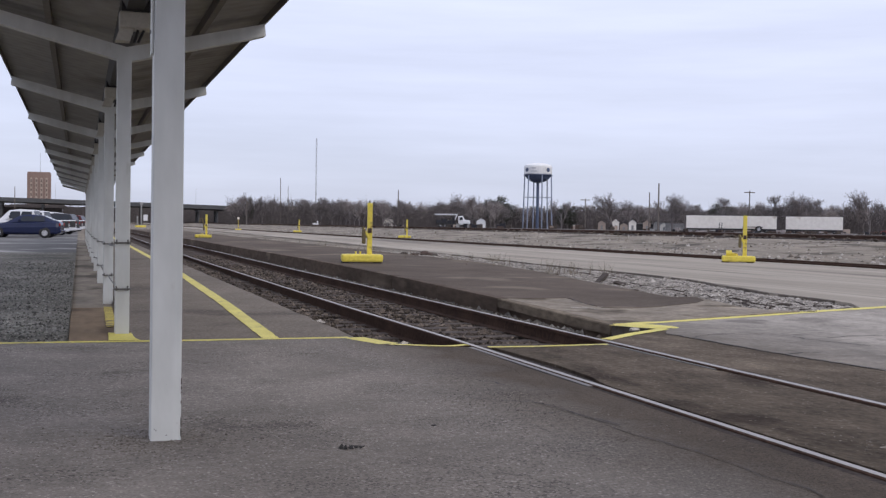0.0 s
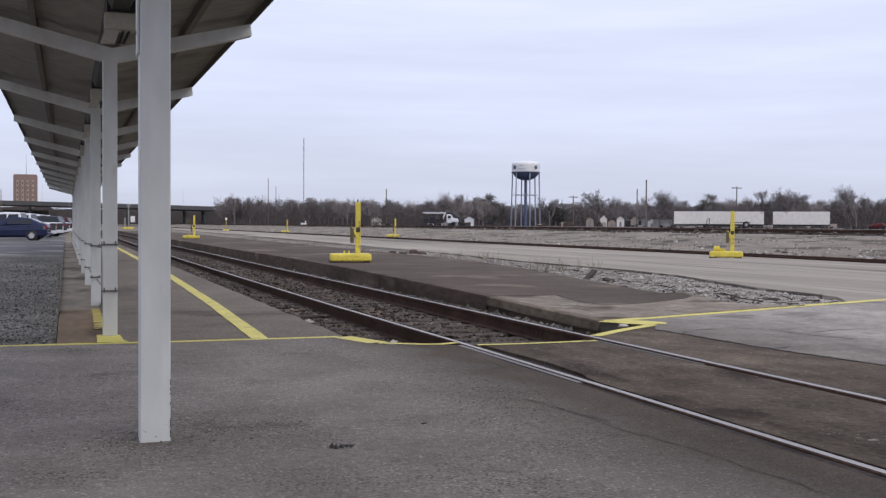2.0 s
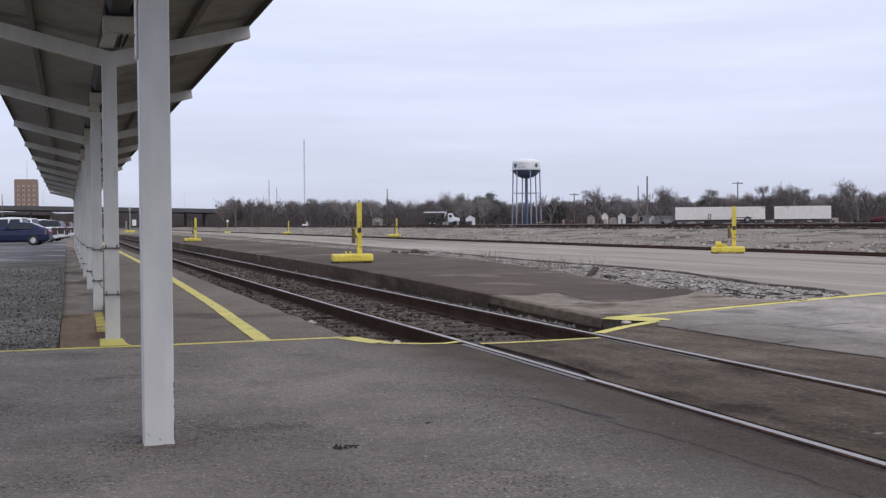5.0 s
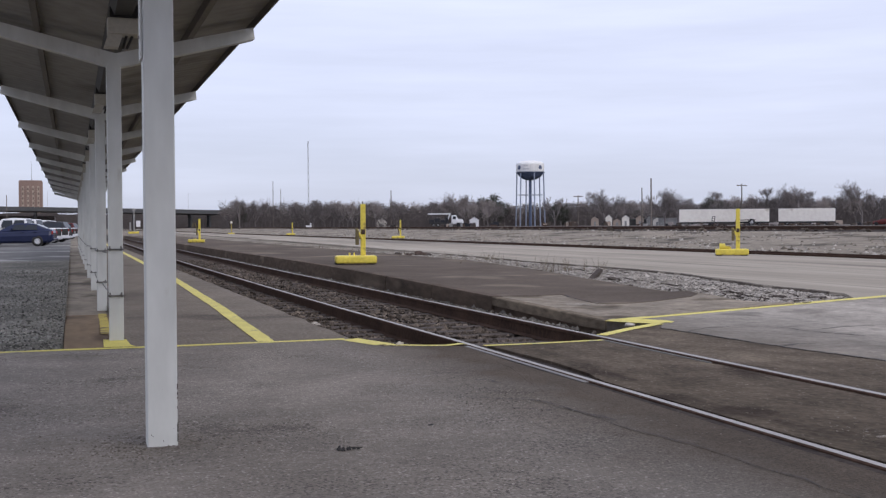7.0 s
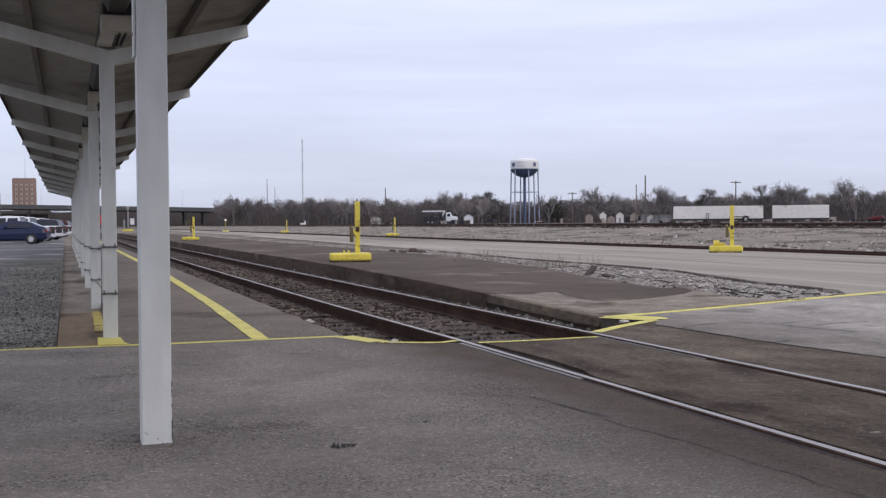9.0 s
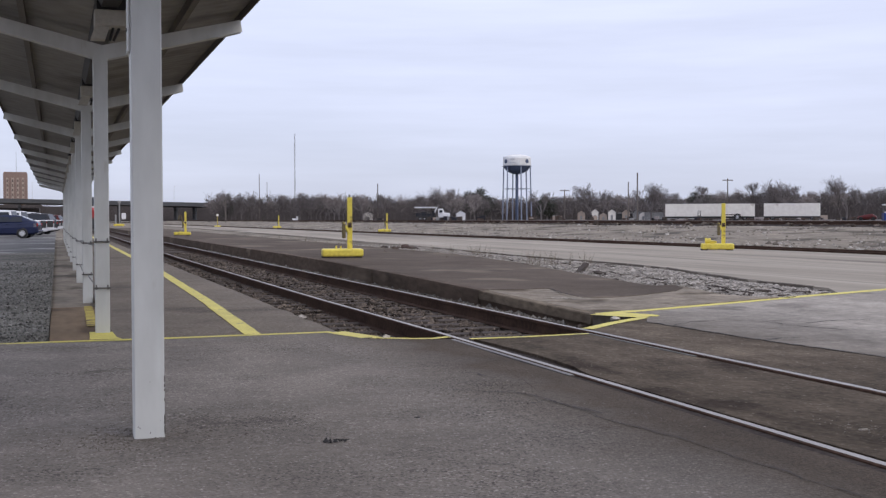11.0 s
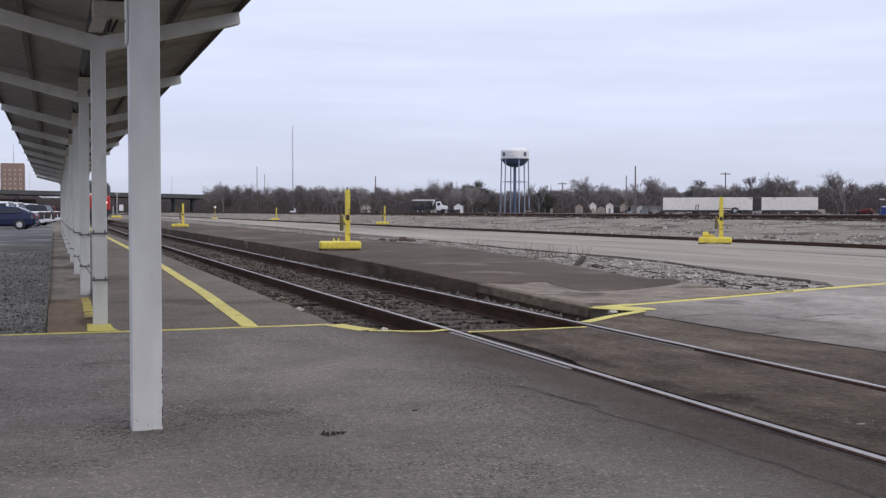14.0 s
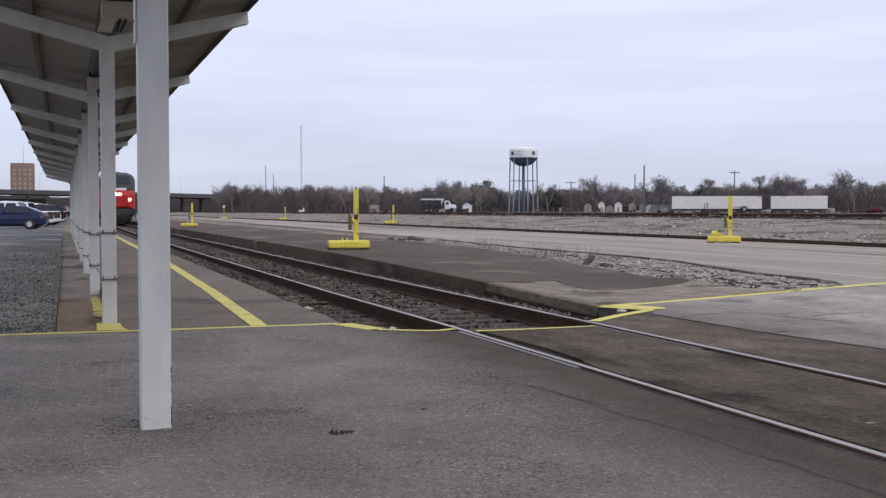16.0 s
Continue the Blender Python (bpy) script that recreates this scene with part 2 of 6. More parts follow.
# darker than the bark: shade under bridge and low trees is in this colour
BRUSH = mat("shaded winter brush", (0.126, 0.108, 0.103, 1), (0.074, 0.064, 0.061, 1), big=0.12, fine=2, isle=0.4)
# soil of clods and dirt; on the road edge its darkness is painted shade
SOIL_SHADE = mat("dark soil and edge shade", (0.175, 0.150, 0.124, 1), (0.095, 0.081, 0.067, 1), big=1.2, fine=12, bump=0.6, spec=0.06)
GREYSTONE = mat("grey ballast stone", (0.27, 0.245, 0.212, 1), (0.115, 0.104, 0.09, 1), big=3, fine=30, isle=0.7, spec=0.06)
BARK2 = mat("pale winter twigs", (0.40, 0.352, 0.33, 1), (0.27, 0.236, 0.222, 1), big=0.25, fine=3, isle=0.5)
LEAF = mat("evergreen leaves", (0.085, 0.088, 0.068, 1), (0.045, 0.048, 0.038, 1), rough=0.7, big=0.7, fine=4, isle=0.5)
DRYGRASS = mat("dry grass", (0.22, 0.175, 0.115, 1), (0.10, 0.08, 0.055, 1), big=2, fine=20, isle=0.5)
TOWERWHITE = mat("white tank paint", (0.80, 0.79, 0.77, 1), (0.70, 0.69, 0.67, 1), rough=0.5, big=0.1, fine=1)
TOWERBLUE = mat("blue steel paint", (0.115, 0.145, 0.225, 1), (0.082, 0.106, 0.168, 1), rough=0.55, big=0.2, fine=2)
TRAILERWHITE = mat("white trailer panel", (0.850, 0.809, 0.741, 1), (0.742, 0.695, 0.632, 1), rough=0.5, big=0.2, fine=2, stain=((0.522, 0.456, 0.382, 1), 0.5, 0.08))
TYRE = mat("tyre rubber", (0.022, 0.022, 0.023, 1), (0.04, 0.038, 0.037, 1))
RIM = mat("alloy rim", (0.62, 0.62, 0.64, 1), (0.48, 0.48, 0.50, 1), rough=0.4, metal=0.15)
GLASS = mat("dark car glass", (0.03, 0.034, 0.042, 1), (0.02, 0.023, 0.03, 1), rough=0.08, bump=0, own=True)
NAVY = mat("navy car paint", (0.019, 0.025, 0.065, 1), (0.013, 0.018, 0.050, 1), rough=0.22, bump=0)
CARWHITE = mat("white car paint", (0.74, 0.74, 0.75, 1), (0.68, 0.68, 0.69, 1), rough=0.25, bump=0, own=True)
CARRED = mat("red car paint", (0.10, 0.012, 0.011, 1), (0.07, 0.010, 0.009, 1), rough=0.3, bump=0)
CHARCOAL = mat("charcoal car paint", (0.035, 0.035, 0.04, 1), (0.025, 0.025, 0.03, 1), rough=0.25, bump=0)
TAIL = mat("red lens", (0.35, 0.015, 0.012, 1), (0.25, 0.01, 0.01, 1), rough=0.2, bump=0)
BRICK = mat("brown brick", (0.30, 0.21, 0.175, 1), (0.22, 0.155, 0.13, 1), big=0.1, fine=2, bump=0.1)
STONEBAND = mat("pale limestone", (0.44, 0.36, 0.30, 1), (0.35, 0.28, 0.23, 1), big=0.2, fine=2)
DECK = mat("bridge concrete", (0.105, 0.106, 0.108, 1), (0.066, 0.067, 0.069, 1), big=0.1, fine=1.5, stretch=(0.4, 1, 2))
WOOD = mat("pole timber", (0.21, 0.180, 0.160, 1), (0.13, 0.112, 0.10, 1), big=1, fine=6)
LOCORED = mat("locomotive red", (0.40, 0.020, 0.016, 1), (0.30, 0.016, 0.013, 1), rough=0.35, big=0.8, fine=8, bump=0.02, own=True)
LOCOGREY = mat("locomotive grey", (0.045, 0.046, 0.052, 1), (0.028, 0.029, 0.033, 1), rough=0.45, big=0.8, fine=8, bump=0.02, own=True)
LAMP = glow("lit lamp", (1, 0.93, 0.8, 1), 40)
LEGBLUE = mat("pale blue steel paint", (0.300, 0.335, 0.425, 1), (0.235, 0.265, 0.345, 1), rough=0.55, big=0.2, fine=2)


# ---- building blocks ----
def box(bm, x0, x1, y0, y1, z0, z1, bevel=0.0):
    r = bmesh.ops.create_cube(bm, size=1.0)
    vs = r["verts"]
    for v in vs:
        v.co = ((x0 + x1) / 2 + v.co.x * (x1 - x0), (y0 + y1) / 2 + v.co.y * (y1 - y0), (z0 + z1) / 2 + v.co.z * (z1 - z0))
    if bevel:
        es = list({e for v in vs for e in v.link_edges})
        bmesh.ops.bevel(bm, geom=es, offset=bevel, segments=2, affect="EDGES", profile=0.5)
    return vs


def rod(bm, p, q, r0, r1=None, seg=8, caps=True):
    p, q = Vector(p), Vector(q)
    r1 = r0 if r1 is None else r1
    d = (q - p).normalized()
    u = d.orthogonal().normalized()
    w = d.cross(u)
    rings = []
    for c, r in ((p, r0), (q, r1)):
        rings.append([bm.verts.new(c + (u * math.cos(a) + w * math.sin(a)) * r) for a in (2 * math.pi * i / seg for i in range(seg))])
    for i in range(seg):
        j = (i + 1) % seg
        bm.faces.new((rings[0][i], rings[0][j], rings[1][j], rings[1][i]))
    if caps:
        bm.faces.new(rings[0][::-1]), bm.faces.new(rings[1])


def lathe(bm, profile, seg=24, centre=(0, 0, 0)):
    """profile: (radius, height) pairs from the bottom up, turned round z."""
    rings = []
    for r, z in profile:
        rings.append([bm.verts.new((centre[0] + r * math.cos(2 * math.pi * i / seg), centre[1] + r * math.sin(2 * math.pi * i / seg), centre[2] + z)) for i in range(seg)])
    for a, b in zip(rings, rings[1:]):
        for i in range(seg):
            j = (i + 1) % seg
            bm.faces.new((a[i], a[j], b[j], b[i]))
    bm.faces.new(rings[0][::-1]), bm.faces.new(rings[-1])


def prism(bm, poly, z0, z1, top=None):
    """A slab over the outline poly, from z0 to z1 (or to the heights top)."""
    lo = [bm.verts.new((x, y, z0)) for x, y in poly]
    hi = [bm.verts.new((x, y, top[i] if top else z1)) for i, (x, y) in enumerate(poly)]
    bm.faces.new(lo[::-1]), bm.faces.new(hi)
    for i in range(len(poly)):
        j = (i + 1) % len(poly)
        bm.faces.new((lo[i], lo[j], hi[j], hi[i]))


def extrude_y(bm, outline, y0, y1):
    """An (x, z) outline drawn along y."""
    a = [bm.verts.new((x, y0, z)) for x, z in outline]
    b = [bm.verts.new((x, y1, z)) for x, z in outline]
    bm.faces.new(a[::-1]), bm.faces.new(b)
    for i in range(len(outline)):
        j = (i + 1) % len(outline)
        bm.faces.new((a[i], a[j], b[j], b[i]))


def mesh_of(name, bm, materials, smooth=False):
    bmesh.ops.recalc_face_normals(bm, faces=bm.faces)
    me = bpy.data.meshes.new(name)
    bm.to_mesh(me)
    bm.free()
    for m in materials if isinstance(materials, (list, tuple)) else [materials]:
        me.materials.append(m)
    if smooth:
        me.polygons.foreach_set("use_smooth", [True] * len(me.polygons))
    return me


def part(name, bm, material, parent, label="", at=None, smooth=False):
    ob = new(name, mesh_of(name, bm, material, smooth))
    ob.parent = parent
    if at is not None:
        ob.matrix_basis = at
    if label:
        tagged(ob, label)
    return ob


def share_part(name, me, parent, at, label=""):
    ob = new(name, me)
    ob.parent, ob.matrix_basis = parent, at
    if label:
        tagged(ob, label)
    return ob


def thing(name, label, category, at=None, group="", kind=""):
    ob = new(name)
    ob.empty_display_size = 0.2
    if at is not None:
        ob.matrix_basis = at
    return tagged(ob, label, category, group, kind)


def setting(name, bm, material, label="", category="", smooth=False):
    return tagged(new(name, mesh_of(name, bm, material, smooth)), label, category, kind="structure")


def stones(name, count, place, size, material, label, category, seed, flat=0.7):
    """One joined scatter of small broken stones; place(rng) gives x, y, z of one."""
    rng = np.random.default_rng(seed)
    base = np.array([(1, 0, 0), (-1, 0, 0), (0, 1, 0), (0, -1, 0), (0, 0, 1), (0, 0, -1)], float)
    tri = np.array([(0, 2, 4), (2, 1, 4), (1, 3, 4), (3, 0, 4), (2, 0, 5), (1, 2, 5), (3, 1, 5), (0, 3, 5)])
    vs, fs = [], []
    for i in range(count):
        s = size * rng.uniform(0.5, 1.4) * (1.6 if rng.random() < 0.06 else 1)
        a = rng.uniform(0, 6.28)
        m = np.array([(math.cos(a), -math.sin(a), 0), (math.sin(a), math.cos(a), 0), (0, 0, 1)])
        p = base * (s * rng.uniform(0.7, 1.3, 3) * (1, 1, flat)) + rng.uniform(-0.25, 0.25, (6, 3)) * s
        vs.append(p @ m.T + place(rng))
        fs.append(tri + 6 * i)
    me = bpy.data.meshes.new(name)
    me.from_pydata(np.concatenate(vs).tolist(), [], np.concatenate(fs).tolist())
    me.materials.append(material)
    return tagged(new(name, me), label, category, kind="stuff")


# ---- the plan: x to the right of the track's way, y along it, z up from the rail tops ----
COLUMN_X, BAY, FIRST_Y, BAYS = 0.44, 5.665, 5.99, 12
RAIL_A, GAUGE = 3.642, 1.507
RAIL_B = RAIL_A + GAUGE
ISLAND_X, ISLAND_Z = 6.06, 0.06


def strip_drop(y):
    """Height of the concrete strip under the columns, which falls away from the walkway."""
    return float(np.interp(y, (13.4, 17.3, 23, 34, 80), (0, -0.126, -0.197, -0.26, -0.3)))


def island_z(y):
    """Height of the island platform, which climbs from the ramp."""
    return float(np.interp(y, (15.59, 20, 25, 30, 40, 140), (ISLAND_Z, 0.108, 0.145, 0.165, 0.155, 0.15)))


def near_rail_dip(y):
    """The nearer rail of the main track sags a little past the crossing."""
    return float(np.interp(y, (10.5, 15.6, 36, 60, 90), (0, -0.024, -0.06, -0.05, 0)))


def rubble_span(y):
    """The two borders of the rubble bed between island and road."""
    lo = np.interp(y, (13.2, 13.4, 13.9, 15, 17.2, 20, 22.5, 27, 31, 48), (9.72, 9.38, 9.25, 9.48, 9.7, 10.0, 10.45, 11.0, 11.3, 11.8))
    hi = np.interp(y, (13.2, 13.5, 14.15, 14.43, 15.05, 17.7, 19, 21.2, 23, 26, 32, 48), (9.75, 10.22, 11.14, 11.8, 12.18, 12.42, 12.65, 13.3, 13.7, 13.95, 13.95, 15.0))
    return float(lo), float(hi)


# ---- ground ----
def build_ground():
    xs = [-4000, -600, -120, -40, -20, -10, -0.3, 2.55, 2.75, 6.05, 6.3, 10, 13.2, 18, 24.6, 25.4, 28.6, 31, 34, 37, 40, 42, 47, 60, 90, 150, 300, 800, 4500]
    zs = [-0.12, -0.12, -0.12, -0.12, -0.12, -0.12, -0.1, -0.1, -0.25, -0.25, -0.16, -0.16, -0.16, -0.10, -0.06, -0.12, -0.12, 0.1, 0.33, 0.55, 0.72, 0.72, 0.72, 0.74, 0.78, 0.8, 0.8, 0.8, 0.8]
    ys = [-2500, -300, -60, -20, -8] + [y * 3.0 for y in range(0, 60)] + [200, 230, 270, 330, 420, 600, 1000, 2000, 4800]
    bm = bmesh.new()
    grid = []
    for y in ys:
        row = []
        for x, z in zip(xs, zs):
            wob = 0.0
            if 26 < x < 400:
                wob = 0.09 * noise.noise((x * 0.35, y * 0.21, 3)) * (1 if x < 100 else 2)
            row.append(bm.verts.new((x, y, z + wob)))
        grid.append(row)
    for a, b in zip(grid, grid[1:]):
        for i in range(len(xs) - 1):
            bm.faces.new((a[i], a[i + 1], b[i + 1], b[i]))
    setting("ground", bm, EARTH, "gravelly bare earth with dry patches", "ground", smooth=True)


def build_paving():
    bm = bmesh.new()
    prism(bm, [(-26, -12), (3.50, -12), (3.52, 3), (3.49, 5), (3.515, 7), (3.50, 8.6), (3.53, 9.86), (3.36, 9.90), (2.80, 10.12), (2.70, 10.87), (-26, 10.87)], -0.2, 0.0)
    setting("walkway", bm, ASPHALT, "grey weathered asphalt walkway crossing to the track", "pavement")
    bm = bmesh.new()
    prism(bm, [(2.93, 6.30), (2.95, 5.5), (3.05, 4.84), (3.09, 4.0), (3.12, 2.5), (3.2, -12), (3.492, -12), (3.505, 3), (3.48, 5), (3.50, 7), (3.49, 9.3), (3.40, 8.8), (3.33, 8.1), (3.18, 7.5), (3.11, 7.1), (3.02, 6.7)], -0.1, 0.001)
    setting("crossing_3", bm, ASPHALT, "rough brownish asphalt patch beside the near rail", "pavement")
    # shallow groove fill; its dark colour paints the shadow line beside the rail
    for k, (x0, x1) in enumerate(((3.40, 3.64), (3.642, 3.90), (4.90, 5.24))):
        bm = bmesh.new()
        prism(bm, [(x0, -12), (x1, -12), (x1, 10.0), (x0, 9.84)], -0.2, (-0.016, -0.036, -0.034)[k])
        setting("flangeway_%d" % (k + 1), bm, BALLAST, "groove beside the rail with its shade in the colour", "groove")
    bm = bmesh.new()
    edge = [(2.70 + 0.035 * noise.noise((0, y * 1.3, 8)) + 0.02 * noise.noise((0, y * 5.1, 2)), y) for y in [10.872 + 0.2 * k for k in range(150)]]
    prism(bm, [(0.52, 10.872)] + edge + [(2.70, 130), (0.52, 130)], -0.3, -0.003)
    setting("platform_1", bm, PLATFORM, "brownish grey asphalt platform beside the track", "platform")
    bm = bmesh.new()
    y = 10.872
    while y < 76:
        poly = [(-0.09, y), (0.515, y), (0.515, y + 3.0), (-0.09, y + 3.0)]
        prism(bm, poly, -0.5, 0, top=[0.001 + strip_drop(v) for u, v in poly])
        y += 3.004
    setting("kerb_1", bm, STRIP, "brown stained concrete kerb strip beside gravel", "kerb")
    bm = bmesh.new()
    prism(bm, [(3.735, -12), (5.062, -12), (5.062, 7.85), (5.030, 7.95), (5.030, 9.93), (3.80, 9.9), (3.83, 9.3), (3.86, 8.5), (3.82, 7.75), (3.76, 7.5), (3.735, 7.3)], -0.2, -0.012)
    setting("crossing_1", bm, CROSSING, "brown oily asphalt between the crossing rails", "pavement")
    bm = bmesh.new()
    prism(bm, [(5.215, -12), (6.50, -12), (6.43, 7.3), (6.30, 8.48), (6.22, 9.45), (6.18, 10.75), (6.40, 11.10), (5.9, 10.85), (5.215, 10.3)], -0.2, -0.004)
    setting("crossing_2", bm, CROSSING, "brown oily asphalt beside the crossing rail", "pavement")
    bm = bmesh.new()
    prism(bm, [(6.515, -12), (60, -12), (60, 33), (24.6, 18.7), (12.1, 14.1), (6.06, 11.80), (6.42, 11.13), (6.195, 10.76), (6.235, 9.45), (6.315, 8.48), (6.445, 7.3)], -0.2, 0.0)
    setting("apron", bm, APRON, "cracked pale concrete apron beyond the crossing", "pavement")
    # ramp up to the island platform
    bm = bmesh.new()
    def slope(pts, lift):
        prism(bm, pts, -0.2, 0, top=[lift + 0.06 * (y - 11.86) / 3.72 for x, y in pts])
    slope([(6.20, 11.86), (9.3, 13.05), (9.75, 13.2), (9.36, 13.45), (9.24, 13.9), (9.46, 15.0), (9.5, 15.58), (6.20, 15.58)], 0.0)
    setting("ramp", bm, RAMP, "rust streaked concrete ramp at the island end", "ramp")
    bm = bmesh.new()
    prev = None
    for y in [15.59 + 1.1 * k for k in range(30)] + [50, 60, 80, 110, 140]:
        far = float(np.interp(y, (15.59, 17.2, 20, 22.5, 27, 31, 48, 140), (9.52, 9.72, 10.0, 10.4, 10.95, 11.2, 11.4, 11.6))) + 0.09 * noise.noise((0, y * 0.8, 4))
        row = [bm.verts.new(p) for p in ((6.26, y, -0.3), (6.26, y, island_z(y)), ((6.26 + far) / 2, y, island_z(y) - 0.004), (far - 0.25, y, island_z(y) - 0.03), (far, y, -0.09), (far, y, -0.3))]
        if prev:
            for k in range(6):
                bm.faces.new((prev[k], prev[(k + 1) % 6], row[(k + 1) % 6], row[k]))
        else:
            bm.faces.new(row)
        prev = row
    bm.faces.new(prev[::-1])
    setting("platform_2", bm, ISLAND, "dark asphalt island platform between tracks", "platform")
    bm = bmesh.new()
    slope([(6.26, 15.58), (6.75, 15.52), (7.2, 15.56), (7.16, 15.2), (7.04, 14.5), (7.02, 14.0), (7.2, 13.86), (7.42, 13.83), (8.0, 14.03), (8.5, 14.35), (8.88, 14.55), (9.3, 15.0), (9.48, 15.58)], 0.007)
    setting("ramp_overlay", bm, ISLAND, "dark asphalt tongue laid over the ramp", "pavement")
    # road and the gravel lot
    bm = bmesh.new()
    ys = [-14, -4, 4, 9, 12] + [13 + 0.7 * k for k in range(48)] + [50 + 8 * k for k in range(30)]

    def road_left(y):
        if 14.2 < y < 46:
            return rubble_span(y)[1] + 0.07 * noise.noise((0, y * 1.9, 5)) + 0.10 * noise.noise((0, y * 0.5, 8))
        return float(np.interp(y, (0, 14.2, 46, 75, 280), (11.5, 11.3, 14.8, 16.1, 20)))
    left = [(road_left(y), y) for y in ys]
    right = [(24.6 + 0.25 * noise.noise((4, y * 0.14, 9)), y) for y in ys]
    prism(bm, left[::-1] + right, -0.25, -0.018)
    setting("road", bm, ROAD, "pale crushed limestone service road", "road")
    # broken edge of the road above the rubble; a dark ribbon paints its side's shade
    bm = bmesh.new()
    prev = None
    for y in [15.6 + 0.25 * k for k in range(110)]:
        x, w = road_left(y), 0.03 + 0.06 * noise.noise((3, y * 1.7, 1)) + 0.05 * noise.noise((3, y * 6, 1))
        row = [bm.verts.new(p) for p in ((x + 0.04, y, -0.012), (x - 0.01, y, -0.020), (x - max(w, 0.02), y, -0.20), (x + 0.10, y, -0.20))]
        if prev:
            for k in range(4):
                bm.faces.new((prev[k], prev[(k + 1) % 4], row[(k + 1) % 4], row[k]))
        else:
            bm.faces.new(row)
        prev = row
    bm.faces.new(prev[::-1])
    setting("road_edge", bm, SOIL_SHADE, "crumbling road edge with shade in its dark colour", "verge")
    bm = bmesh.new()
    prism(bm, [(-30, 10.9), (-0.1, 10.9), (-0.1, 42), (-30, 42)], -0.2, -0.03)
    setting("gravel_lot", bm, LOT, "dark grey gravel parking surface beside the platform", "gravel")
    bm = bmesh.new()
    prism(bm, [(-60, 42.01), (-0.1, 42.01), (-0.1, 130), (-60, 130)], -0.2, -0.034)
    setting("parking_lot", bm, mat("grey lot", (0.150, 0.143, 0.132, 1), (0.090, 0.086, 0.080, 1), big=0.15, fine=2, stain=((0.36, 0.345, 0.32, 1), 0.16, 0.17), blotch=((0.1, 0.2), (0.8, 0.15))), "worn grey parking surface with pale patches", "parking lot")


def line_paint(name, pts, width, label, wob=0.006, z=0.004, seed=1, paint=None):
    """A painted line of uneven width along pts."""
    rng = random.Random(seed)
    bm = bmesh.new()
    dense = []
    for (x0, y0), (x1, y1) in zip(pts, pts[1:]):
        k = max(2, int(math.hypot(x1 - x0, y1 - y0) / 0.25))
        dense += [(x0 + (x1 - x0) * i / k, y0 + (y1 - y0) * i / k) for i in range(k)]
    dense.append(pts[-1])
    prev = None
    for i, (x, y) in enumerate(dense):
        a, b = dense[max(0, i - 1)], dense[min(len(dense) - 1, i + 1)]
        d = Vector((b[0] - a[0], b[1] - a[1])).normalized()
        w, h = width / 2, z + (strip_drop(y) if paint is FADED else 0)
        l = bm.verts.new((x - d.y * (w + rng.uniform(-wob, wob)), y + d.x * (w + rng.uniform(-wob, wob)), h))
        r = bm.verts.new((x + d.y * (w + rng.uniform(-wob, wob)), y - d.x * (w + rng.uniform(-wob, wob)), h))
        if prev:
            bm.faces.new((prev[0], prev[1], r, l))
        prev = (l, r)
    return setting(name, bm, paint or YELLOW, label, "marking")


